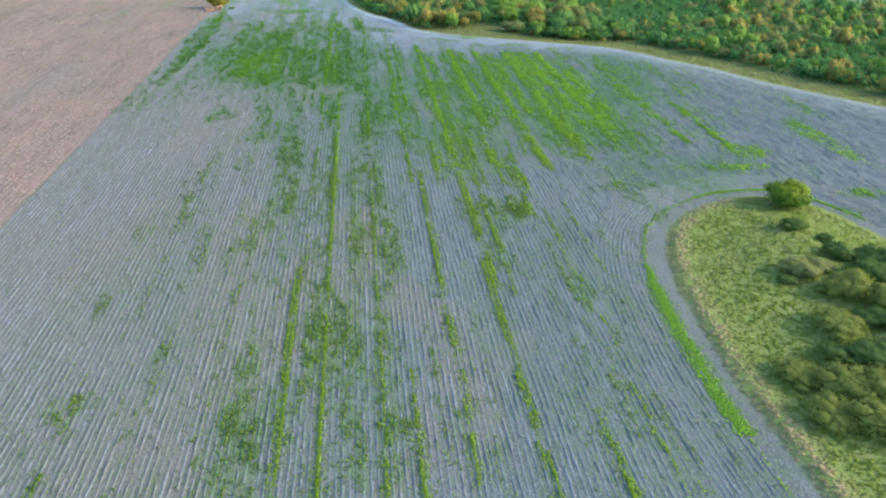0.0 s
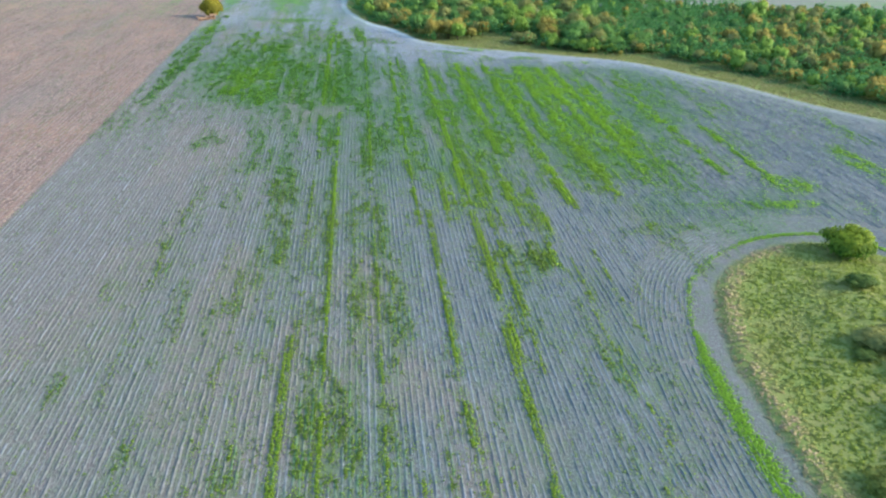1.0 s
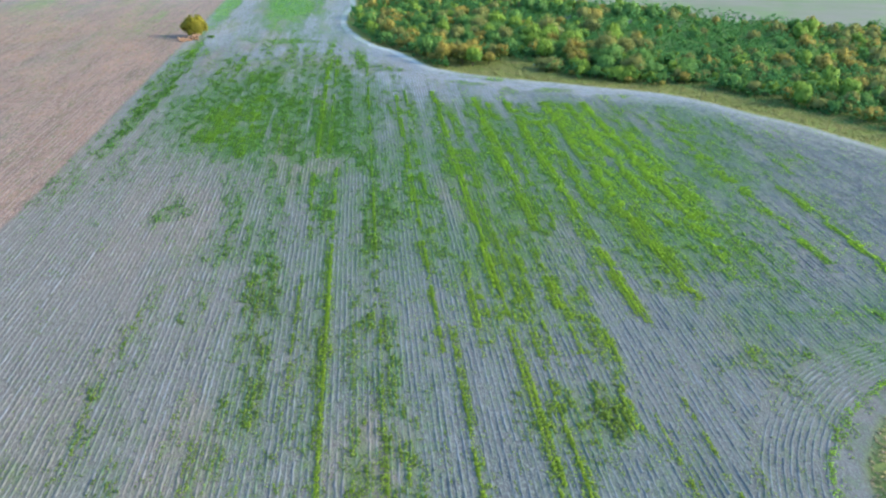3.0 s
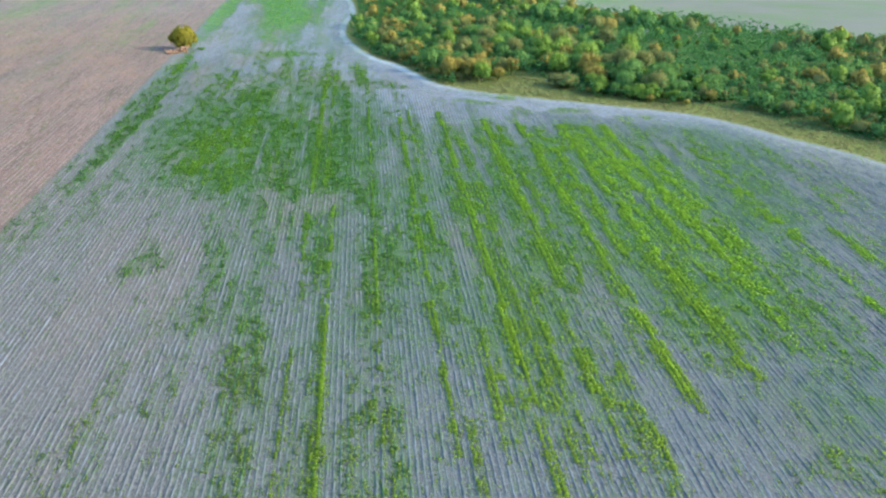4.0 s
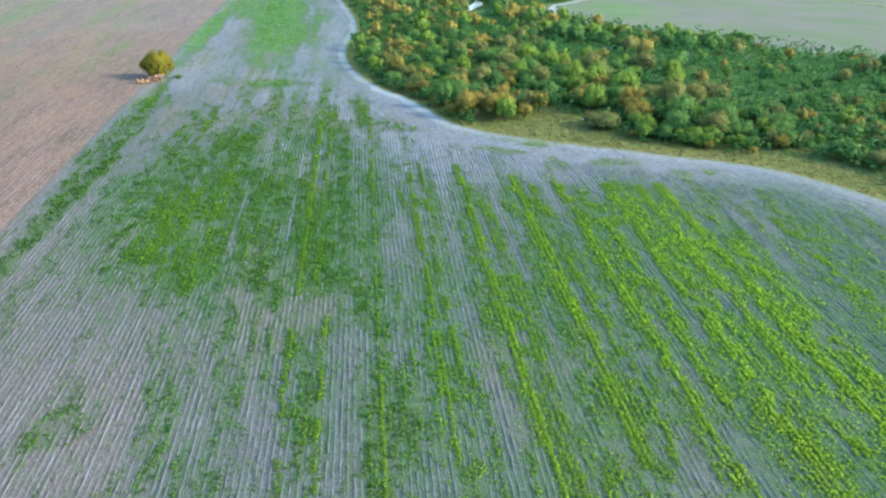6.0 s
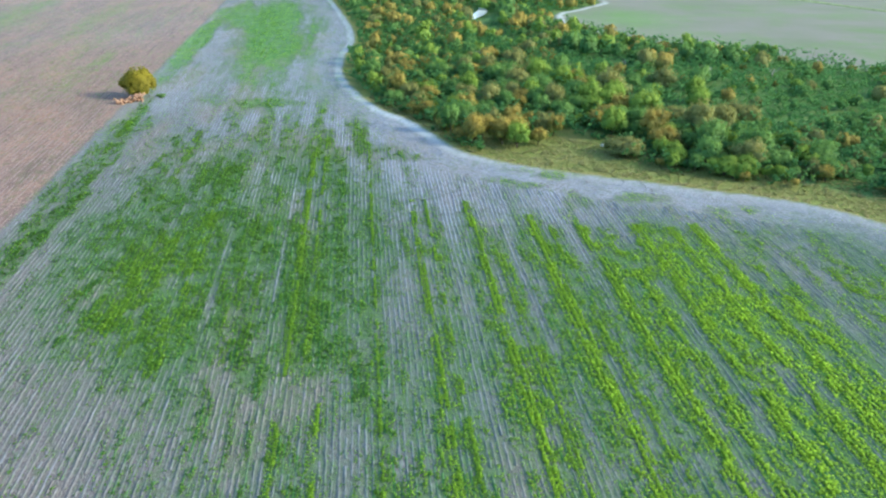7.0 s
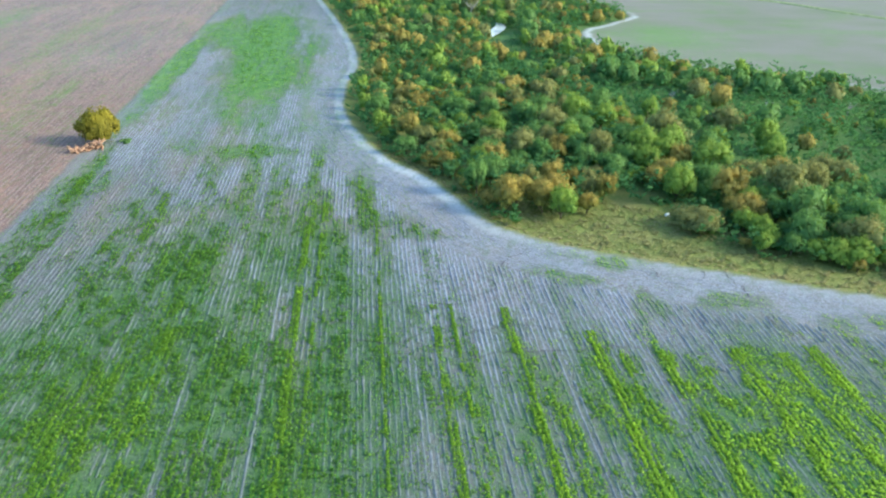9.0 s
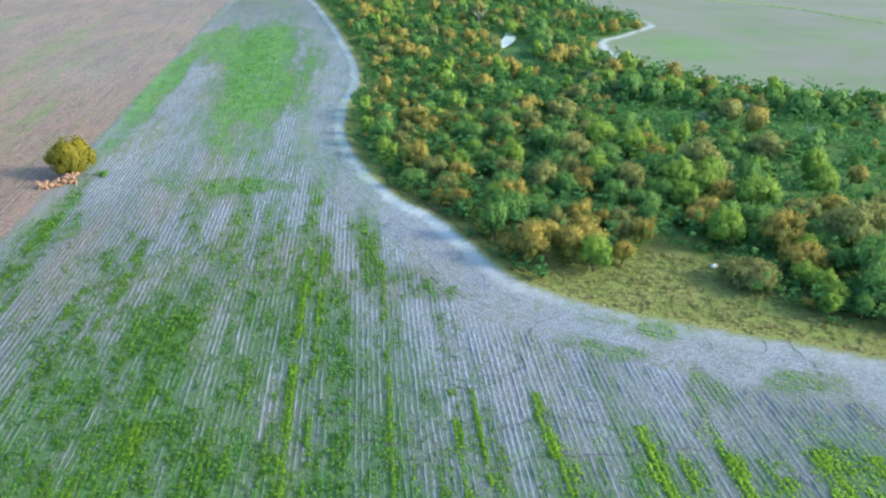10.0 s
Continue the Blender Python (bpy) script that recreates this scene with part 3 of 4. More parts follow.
def build_weeds():
    n = 960000
    x, y = rng.uniform(SIDE, 82, n), rng.uniform(22, 368, n)
    row = np.round((x - 0.1) / 0.5) * 0.5 + 0.1
    x = np.where(rng.random(n) < 0.75, row + rng.normal(0, 0.085, n), x)
    d = cover(x, y)
    ok = rng.random(n) < np.clip(d, 0, 1) ** 1.1 * 1.5 * (0.4 + 1.1 * vnoise(np.round((x - 0.1) / 0.5) * 3.7, y / 5)) * (0.32 + 1.2 * clumps(x, y)) * (1 - 0.92 * step(215, 265, y))
    x, y, d = x[ok], y[ok], d[ok]
    de, df, di, wild, far, brown, field, bare = zones(x, y)
    ok = (field > 0.5) & (di > 1.0) & (de > 0.6)
    x, y, d = x[ok], y[ok], d[ok]
    s = rng.uniform(0.07, 0.165, len(x)) * (1 - 0.4 * step(186, 192, y) * step(8, 13, x)) * (0.65 + 0.75 * d) * (0.75 + 0.4 * clumps(x, y)) 
    strip = np.zeros(len(x))
    for cx, y0, y1, w, q in STRIPS:
        strip = np.maximum(strip, q * np.exp(-((x - cx) / w) ** 2) * (y > y0) * (y < y1))
    # tone also yellows the farther plants, haze put into their colour
    tone = np.clip(0.12 * step(250, 280, y) + 0.45 * step(50, 55, x) * step(128, 122, y) + 0.14 * step(22, 28, x) * step(118, 132, y) + 0.2 * step(3, 6, x) * step(96, 104, y) * step(192, 186, y) + 0.42 * step(195, 235, y) * rng.uniform(0.4, 1.0, len(x)) + 0.75 * ((x > 13) & (y > 187)) * rng.uniform(0.5, 1.0, len(x)) + 0.2 * np.exp(-((x + 21) / 6) ** 2 - ((y - 172) / 14) ** 2) * rng.random(len(x)) + 0.4 * rng.uniform(0.1, 1.0, len(x)) * step(0.5, 0.9, vnoise(np.round(x / 0.5) * 5.1, y / 11)) + 0.35 * np.exp(-((x - 40) / 7) ** 2 - ((y - 160) / 20) ** 2) + 0.55 * strip * rng.uniform(0.3, 1.2, len(x)) + 0.28 * rng.random(len(x)) * fbm(x / 6, y / 12), 0, 1)
    V, F, A, N = fans(np.stack([x, y, ground_z(x, y) + 0.02], 1), s * 1.1, 2, 0.7, attr=tone, narrow=0.48, along=1.3)
    tagged(new("green_growth", mesh_of("green_growth", V, F, M_WEED, dict(tone=A, dull=dull(V[:, 0], V[:, 1])), normals=N)), "bright green volunteer plants between the stubble rows", "plants", kind="stuff")


build_weeds()


def build_strips():
    """The bright yellow-green lines where the passes of the seed drill met."""
    X, Y, T = [], [], []
    for cx, y0, y1, w, q in STRIPS:
        n = int((y1 - y0) * (0.35 + w) * 160 * q)
        y = rng.uniform(y0 - 2, y1 + 2, n)
        wob = cx + 0.4 * (vnoise(y / 23 + cx, np.full(n, cx)) - 0.5)
        x = wob + rng.normal(0, 0.5 * w, n)
        x = np.where(rng.random(n) < 0.75, np.round((x - 0.1) / 0.5) * 0.5 + 0.1 + rng.normal(0, 0.09, n), x)
        row = np.round((x - 0.1) / 0.5)
        lush = 0.22 * vnoise(y / 12 + cx * 3, np.full(n, cx)) + 0.36 * vnoise(y / 6 + row * 7.3, row * 1.7) + 0.26 * clumps(x, y) + 0.14
        ok = rng.random(n) < step(0.33 + 0.2 * (1 - q), 0.62 + 0.12 * (1 - q), lush) * np.where(y < 108, 0.62, 1.0)
        X.append(x[ok]), Y.append(y[ok]), T.append((0.25 + 0.8 * q * rng.random(ok.sum()) * (0.4 + 0.8 * vnoise(y[ok] / 7, np.full(ok.sum(), cx)))) * (0.5 + 0.5 * (abs(x[ok] - cx) < w)))
    x, y, tone = np.concatenate(X), np.concatenate(Y), np.clip(np.concatenate(T), 0, 1)
    de, df, di, wild, far, brown, field, bare = zones(x, y)
    ok = (di > 1.5) & (de > 3) & (field > 0.5)
    x, y, tone = x[ok], y[ok], tone[ok]
    V, F, A, N = fans(np.stack([x, y, ground_z(x, y) + 0.03], 1), rng.uniform(0.065, 0.145, len(x)), 2, 0.7, attr=tone, narrow=0.48, along=1.25)
    tagged(new("bright_strips", mesh_of("bright_strips", V, F, M_WEED, dict(tone=A, dull=dull(V[:, 0], V[:, 1])), normals=N)), "yellow-green strips of lush plants along the drill passes", "plants", kind="stuff")


build_strips()


def build_isle_strip():
    """The bright green band that follows the knoll's edge."""
    n = 300000
    x, y = rng.uniform(28, 62, n), rng.uniform(36, 98, n)
    de, df, di, wild, far, brown, field, bare = zones(x, y)
    centre = 2.3 + 0.5 * (vnoise(y / 6, x / 6) - 0.5)
    w = np.where((y > 46) & (y < 78) & (x < 40), 0.6 * step(80, 66, y) + 0.08, np.where(y >= 76, 0.3, 0.2))
    ok = (di > 0.9) & (rng.random(n) < np.exp(-((di - centre) / w) ** 2) * np.where(y < 47, 0.06, np.where((y < 76) | (x > 43), 1.0, 0.3)))
    x, y = x[ok], y[ok]
    V, F, A, N = fans(np.stack([x, y, ground_z(x, y) + 0.02], 1), rng.uniform(0.07, 0.14, len(x)), 3, 0.4, attr=rng.uniform(0.25, 0.65, len(x)))
    tagged(new("green_band", mesh_of("green_band", V, F, M_WEED, dict(tone=A), normals=N)), "lush green band along the edge of the knoll", "plants", kind="stuff")


build_isle_strip()


# ---- rough grass ----
def build_grass():
    n = 84000
    x, y = rng.uniform(30, 102, n), rng.uniform(5, 96, n)
    dist = distance(x, y, ISLE, True)
    ok = inside(x, y, ISLE) & (rng.random(n) < 0.75)
    x, y, dist = x[ok], y[ok], dist[ok]
    dry = np.clip(2.4 * np.exp(-(dist / 1.7) ** 2) * (0.35 + 1.2 * vnoise(x / 1.6, y / 1.6)) * (x < 48) + 0.22 * step(0.45, 0.8, fbm(x / 5 + 4, y / 5)) * step(52, 62, y), 0, 1) * rng.uniform(0.4, 1.0, len(x))
    V, F, A, N = fans(np.stack([x, y, top_z(x, y)], 1), rng.uniform(0.16, 0.34, len(x)), 3, 0.18, 1.0, dry, 0.36)
    tagged(new("knoll_grass", mesh_of("knoll_grass", V, F, M_TUFT, dict(dry=A), normals=N)), "olive and straw-coloured rough grass on the knoll", "grass", kind="stuff")
    n = 120000
    x, y = rng.uniform(-5, 130, n), rng.uniform(110, 250, n)
    de, df, di, wild, far, brown, field, bare = zones(x, y)
    ok = (de < 0.1) & (de > -16) & (rng.random(n) < 0.8)
    x, y, de = x[ok], y[ok], de[ok]
    dry = np.clip(1.0 * np.exp(-(de / 1.3) ** 2) + 0.55 * vnoise(x / 3, y / 2) + 0.2 + 0.12 * step(58, 66, x), 0, 1) * rng.uniform(0.4, 1.0, len(x))
    V, F, A, N = fans(np.stack([x, y, ground_z(x, y) - 0.2], 1), rng.uniform(0.16, 0.34, len(x)), 4, 0.5, 1.0, dry, 0.32)
    tagged(new("margin_grass", mesh_of("margin_grass", V, F, M_MARGIN, dict(dry=A), normals=N)), "tussocky straw-green grass between field and thicket", "grass", kind="stuff")


build_grass()


# ---- trees and shrubs ----
def crown_arrays(seed, lobes, clumps, flat, leaf, core=True, body=0.52):
    """A crown of unit radius: lobes of leaf clumps with an uneven outline and gaps."""
    r = np.random.default_rng(seed)
    C, R = [np.array([0, 0, 0.55 * flat])], [body]
    for k in range(lobes):
        a, e = r.uniform(0, 2 * np.pi), r.uniform(-0.25, 1.15)
        rad = r.uniform(0.42, 0.82) if body < 0.7 else r.uniform(0.42, 0.72)
        C.append(np.array([rad * math.cos(a) * math.cos(e), rad * math.sin(a) * math.cos(e), flat * (0.55 + 0.55 * math.sin(e))]))
        R.append(r.uniform(0.15, 0.34) if body < 0.7 else r.uniform(0.2, 0.32))
    C, R = np.array(C), np.array(R)
    which = r.choice(len(R), clumps, p=R ** 2 / (R ** 2).sum())
    d = r.normal(size=(clumps, 3))
    d[:, 2] = np.abs(d[:, 2]) * 0.9 - 0.25
    d /= np.linalg.norm(d, axis=1)[:, None]
    rad = R[which] * r.uniform(0.62, 1.0 if body > 0.7 else 1.42, clumps)
    P = C[which] + d * rad[:, None] * np.array([1, 1, flat * 1.05])
    P[:, 2] = np.maximum(P[:, 2], 0.02)
    nrm = d + r.normal(0, 0.35, (clumps, 3))
    nrm /= np.linalg.norm(nrm, axis=1)[:, None]
    u = np.array([0, 0, 1.0]) + r.normal(0, 0.55, (clumps, 3))
    u -= nrm * (u * nrm).sum(1)[:, None]
    u /= np.maximum(np.linalg.norm(u, axis=1), 1e-6)[:, None]
    w = np.cross(nrm, u)
    s = leaf * r.uniform(0.6, 1.5, clumps)[:, None]
    V = np.stack([P - u * s, P - w * s * 0.6 + nrm * s * 0.2, P + u * s * 1.35, P + w * s * 0.6 + nrm * s * 0.25], 1).reshape(-1, 3)
    F = np.arange(len(V)).reshape(-1, 4)
    out = P - np.array([0, 0, 0.2 * flat])
    out = 0.4 * d + 0.55 * out / np.linalg.norm(out, axis=1)[:, None] + 0.45 * nrm
    N = np.repeat(out / np.linalg.norm(out, axis=1)[:, None], 4, 0)
    if core:
        th, ph = np.meshgrid(np.linspace(0, 2 * np.pi, 7)[:-1], np.linspace(0.02, np.pi * 0.5 + 0.6, 4))
        for c, q in zip(C, R * 0.72):
            sv = np.stack([c[0] + q * np.cos(th) * np.sin(ph), c[1] + q * np.sin(th) * np.sin(ph), np.maximum(c[2] + flat * q * np.cos(ph), 0.0)], 2).reshape(-1, 3)
            i = np.arange(3 * 6)
            a, b = i // 6 * 6 + i % 6, i // 6 * 6 + (i + 1) % 6
            F = np.concatenate([F, np.stack([a, a + 6, b + 6, b], 1) + len(V)])
            V = np.concatenate([V, sv])
            sn = sv - c
            N = np.concatenate([N, sn / np.maximum(np.linalg.norm(sn, axis=1), 1e-6)[:, None]])
    return V, F, N


def sunny_tops(v, seed):
    """Sunlit tops put into each clump's leaf colour, with autumn gold; strongest up high."""
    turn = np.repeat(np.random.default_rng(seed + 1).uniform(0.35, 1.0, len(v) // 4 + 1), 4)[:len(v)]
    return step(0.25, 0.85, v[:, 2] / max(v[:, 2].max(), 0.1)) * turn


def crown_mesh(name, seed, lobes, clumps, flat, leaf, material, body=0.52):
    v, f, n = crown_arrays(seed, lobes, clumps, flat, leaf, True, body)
    top = sunny_tops(v, seed)
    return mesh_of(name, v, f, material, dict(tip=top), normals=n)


def trunk_mesh(seed, flat):
    r = random.Random(seed)
    bm = bmesh.new()
    tube(bm, [(0, 0, -0.12), (0.02, 0.01, 0.15), (0.03, -0.02, 0.5 * flat)], [0.075, 0.055, 0.04])
    for k in range(5):
        a = k * 1.26 + r.uniform(-0.3, 0.3)
        tube(bm, [(0.02, 0, 0.1 + 0.05 * k), (0.28 * math.cos(a), 0.28 * math.sin(a), 0.4 * flat), (0.6 * math.cos(a), 0.6 * math.sin(a), 0.75 * flat)], [0.04, 0.028, 0.01], 5)
    return bm_mesh("trunk", bm, M_BARK)


def make_tree(kind, label, category, group, seed, colour, flat, clumps=900, lobes=24, leaf=0.042, body=0.5):
    root = tagged(new(kind), label, category, group)
    part("trunk", trunk_mesh(seed, flat), root)
    part("crown", crown_mesh("crown", seed, lobes, clumps, flat, leaf, LEAVES[colour], body), root)
    return root


def put(root, x, y, radius, turn=0.0, tall=1.0, sink=0.1):
    z = float(top_z(np.array([x]), np.array([y]))[0])
    return Matrix.Translation((x, y, z - sink)) @ Matrix.Rotation(turn, 4, "Z") @ Matrix.Diagonal((radius, radius, radius * tall, 1))


def plant(templates, places):
    for colour, x, y, radius, tall in places:
        ob = random.choice(templates[colour])
        lean = Matrix.Rotation(random.uniform(-0.16, 0.16), 4, "X") @ Matrix.Diagonal((random.uniform(0.8, 1.2), random.uniform(0.8, 1.2), 1, 1))
        copy_thing(ob, put(ob, x, y, radius, random.uniform(0, 6.28), tall) @ lean)
    for obs in templates.values():
        for ob in obs:
            for o in list(ob.children_recursive) + [ob]:
                bpy.data.objects.remove(o)


TREE_WORDS = {"green": "leafy green tree in the dense thicket", "lime": "yellow-green tree in the dense thicket", "rust": "rusty orange-leaved tree in the dense thicket",
              "olive": "dull olive-brown tree in the dense thicket"}
templates = {c: [make_tree("tree", w, "tree", "trees of the thicket", 11 * k + i, c, f, 1800, leaf=0.048) for i, f in enumerate((0.8, 0.95, 1.1))]
             for k, (c, w) in enumerate(TREE_WORDS.items())}

CLEAR = [(41, 211, 4.2), (37, 213, 5), (33, 314, 4.5), (36, 335, 6), (35, 330, 6), (34, 322, 4), (36, 345, 7), (33, 222, 6.5), (30, 217, 5), (28, 300, 5), (68, 268, 6), (40, 217, 5)]
CLEAR += [(51, 279, 4), (46, 280, 4), (57, 278, 4), (72, 269, 4), (40, 301, 6), (20, 327, 4), (10, 304, 5), (73, 256, 5), (56, 251, 3)]
KNOWN = {}
KNOWN["rust"] = [(17.6, 219.8, 2.3), (7.1, 249.3, 2.4), (5.9, 331.4, 3), (9.4, 321.9, 2.9), (12.7, 244.3, 2.2), (18.3, 235.6, 2.1), (19.6, 222.5, 2.6), (25.6, 229, 1.9), (24.9, 220.8, 2), (31.5, 223.6, 1.6),
          (43.4, 241.3, 1.8), (41.8, 229.2, 2.4), (59, 230.2, 2.1), (3.5, 291.6, 2.2), (2.8, 271.5, 2.1), (2.4, 316.3, 2), (12.3, 318.9, 2.8), (10.4, 267.9, 1.7), (17.5, 253.1, 1.4),
          (19.2, 298.9, 1.5), (66.3, 354.7, 2.6), (74.1, 359, 2.2), (53.5, 329.6, 2.3), (42.9, 275.7, 1.4), (54.4, 263.1, 2.2), (62.9, 299, 2.5), (68.3, 294, 2.9), (64.6, 265.2, 3.1), (28, 218.8, 1.5),
          (22.4, 219.6, 2.1)]
KNOWN["lime"] = [(20.7, 249.9, 2.2), (31.9, 244.6, 2.3), (40, 255.7, 2.5), (44, 236.3, 2.2), (49.7, 232, 3), (61.1, 236, 2.2), (48.8, 258.2, 2.2), (63.2, 244.3, 2.3), (15.1, 279.2, 3.1), (46.9, 311.6, 2.3),
          (36.7, 296.6, 1.4), (43.4, 266.7, 1.5), (41.3, 254.8, 1.6), (57.8, 258.7, 1.4), (48.8, 217.9, 2), (87.6, 275.7, 1.5), (24.4, 217.6, 1.9), (2.4, 256, 2.2)]
KNOWN["olive"] = [(54.2, 219.5, 3.2), (59.5, 251.3, 2.8), (53.8, 228.2, 2.3), (29.8, 326, 3), (22.1, 226.3, 1.6), (41, 276.5, 1.5), (31.6, 368.6, 4), (27.2, 268.3, 2.1), (32.9, 268.1, 2.3), (29.5, 224.4, 1.6),
          (42.3, 225.1, 1.7), (60.2, 223.3, 2.8), (10.4, 240.5, 1.8), (5.3, 259, 1.9)]
KNOWN["green"] = [(26.6, 256.3, 2.5), (38.5, 236.6, 2.2), (9.9, 276.8, 2.4), (2.4, 262, 2.2), (16.1, 262.5, 2.9), (41.9, 329.7, 3.4), (93.9, 281.8, 3.2), (77.8, 274.5, 3.8), (84.9, 277.3, 3),
          (65.4, 282.7, 2.7), (69.8, 282.6, 2.3), (53.5, 212.6, 3), (14.8, 226.3, 2), (59.6, 281.7, 2.2), (74.8, 279.2, 2.5), (21.6, 268.5, 2.7), (25.9, 238.2, 2), (31.5, 234.9, 2), (6.2, 243.5, 1.8),
          (17.7, 238.7, 2)]
places = [(c, x, y, r, (1.15 if r > 2.5 else 1.4) * (1.2 if y < 227 else 1.0)) for c, rows in KNOWN.items() for x, y, r in rows]
taken = [(p[1], p[2], p[3]) for p in places]
CX, CY = rng.uniform(-30, 175, 12000), 118 + 330 * rng.random(12000) ** 1.05
ZD = zones(CX, CY)
for x, y, de, df in zip(CX.tolist(), CY.tolist(), ZD[0].tolist(), ZD[1].tolist()):
    margin = 3.0 if x < 19 else (8.0 if x < 44 else 5.5 if x < 62 else 11.0)
    if de > -margin or df > -3.2:
        continue
    if any((x - a) ** 2 + (y - b) ** 2 < r * r for a, b, r in CLEAR):
        continue
    open_ground = float(fbm(np.array(x / 17 + 2), np.array(y / 11 + 5)))
    if 46 < x < 112 and 226 < y < 276 and random.random() < 0.86:
        continue
    r = (1.2 + 1.9 * random.random() ** 1.4) * (0.7 if open_ground > 0.58 or de > -6 or df > -9 else 1.0)
    if any((x - a) ** 2 + (y - b) ** 2 < (0.48 * (r + q)) ** 2 for a, b, q in taken):
        continue
    warm = float(vnoise(np.array(x / 14 + 3), np.array(y / 14))) + (0.3 if de > -14 else 0) + (0.25 if x < 34 and y < 345 else 0)
    colour = random.choices(("green", "lime", "rust", "olive"), (0.38, 0.36, (0.15 + 0.9 * max(0, warm - 0.45)) * (1.0 if x < 45 else 1.2 if x > 64 and y < 255 else 0.5), 0.45 if x > 64 and y < 255 else 0.20))[0]
    places.append((colour, x, y, r, random.uniform(0.9, 1.45)))
    taken.append((x, y, r))
places.sort(key=lambda p: (p[1] - 25) ** 2 + (p[2] - 215) ** 2 * 0.6)
plant(templates, places[:292])


def build_far_thicket(rest):
    """The farther trees, joined: crowns of leaf clumps over short stems."""
    cols = {"green": 0.0, "lime": 0.33, "olive": 0.66, "rust": 1.0}
    VV, FF, NN, HH, TT, base = [], [], [], [], [], 0
    shapes = {c: templates_data[c] for c in cols}
    for colour, x, y, r, tall in rest:
        v, f, n = shapes[colour][random.randrange(3) + (3 if y > 285 else 0)]
        a = random.uniform(0, 6.28)
        ca, sa = math.cos(a), math.sin(a)
        z = float(ground_z(np.array(x), np.array(y)))
        p = np.stack([r * (v[:, 0] * ca - v[:, 1] * sa) + x, r * (v[:, 0] * sa + v[:, 1] * ca) + y, r * tall * v[:, 2] + z - 0.1], 1)
        q = np.stack([n[:, 0] * ca - n[:, 1] * sa, n[:, 0] * sa + n[:, 1] * ca, n[:, 2]], 1)
        VV.append(p), FF.append(f + base), NN.append(q), HH.append(np.full(len(v), cols[colour])), TT.append(sunny_tops(v, len(v)))
        base += len(v)
    m = Mat("leaves of the far thicket", 0.6, 0.25)
    g = m.t.nodes.new("ShaderNodeNewGeometry").outputs["Random Per Island"]
    hue = m.attr("hue")
    c = m.mix(g, *LEAF_TONES["green"])
    c = m.mix(m.math("GREATER_THAN", hue, 0.2), c, m.mix(g, *LEAF_TONES["lime"]))
    c = m.mix(m.math("GREATER_THAN", hue, 0.5), c, m.mix(g, *LEAF_TONES["olive"]))
    c = m.mix(m.math("GREATER_THAN", hue, 0.8), c, m.mix(g, *LEAF_TONES["rust"]))
    # the crown tops again: sun and autumn gold put into the colour
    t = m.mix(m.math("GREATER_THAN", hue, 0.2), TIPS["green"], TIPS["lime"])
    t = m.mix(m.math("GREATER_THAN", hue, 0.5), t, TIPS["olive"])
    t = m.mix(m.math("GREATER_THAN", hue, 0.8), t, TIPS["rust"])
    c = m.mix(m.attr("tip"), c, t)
    mat = m.leafy(c, 0.4)
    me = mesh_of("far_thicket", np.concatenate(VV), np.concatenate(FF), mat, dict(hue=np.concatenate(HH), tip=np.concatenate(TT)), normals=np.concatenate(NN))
    tagged(new("far_thicket", me), "dense far thicket of green and rusty trees", "thicket", kind="stuff")


templates_data = {c: [crown_arrays(500 + 7 * k + i, *((8, 260) if i < 3 else (6, 130)), f, 0.105 if i < 3 else 0.14, True, 0.72) for i, f in enumerate((0.8, 0.95, 1.1, 0.8, 0.95, 1.1))] for k, c in enumerate(TREE_WORDS)}
build_far_thicket(places[292:])


def build_brush():
    """Low undergrowth that fills the ground between the trees."""
    n = 100000
    x, y = rng.uniform(-14, 170, n), rng.uniform(115, 430, n)
    de, df, di, wild, far, brown, field, bare = zones(x, y)
    margin = np.where(x < 19, 1.0, np.where(x < 44, 8.0, np.where(x < 62, 5.5, 10.0)))
    pond = np.hypot((x - 35.5) / 3.4, (y - 345) / 14)
    ok = (de < -margin) & (df < -1.0) & (pond > 1.0) & (np.hypot((x - 33) / 9, (y - 215) / 6.5) > 1)
    x, y = x[ok], y[ok]
    hump = np.where(np.hypot((x - 35) / 6, (y - 333) / 26) < 1, 0.2, 2.4) * step(0.25, 0.75, fbm(x / 3.0, y / 3.0)) * (0.5 + rng.random(len(x)))
    V, F, A, N = fans(np.stack([x, y, ground_z(x, y) - 0.2 + hump], 1), rng.uniform(0.35, 0.7, len(x)) * np.where(np.hypot((x - 35) / 6, (y - 333) / 26) < 1, 0.6, 1.0), 3, 0.8, 0.8, 0.8 * step(0.4, 0.8, fbm(x / 6 + 31, y / 6)) * rng.random(len(x)), 0.45)
    tagged(new("undergrowth", mesh_of("undergrowth", V, F, LEAVES["brush"], dict(tip=A), normals=N)), "low green undergrowth between the trees", "undergrowth", kind="stuff")


build_brush()

# the lone tree at the field corner and the round tree on the knoll
lone = make_tree("lone_tree", "rounded olive-gold tree standing alone at the field corner", "tree", "", 71, "gold", 0.95, 3600, 20, 0.045, 0.84)
lone.matrix_basis = put(lone, -41.0, 250.6, 3.7, 0.6, 1.18)
knoll_tree = make_tree("round_tree", "dense round dark green tree at the tip of the knoll", "tree", "", 83, "deep", 0.95, 3600, 20, 0.045, 0.84)
knoll_tree.matrix_basis = put(knoll_tree, 53.6, 90.0, 3.5, 2.0, 0.78)
SHRUB_WORDS = {"dark": "low dark green shrub on the grassy knoll", "olive": "spreading olive shrub on the grassy knoll", "moss": "low yellowish-green shrub on the grassy knoll"}
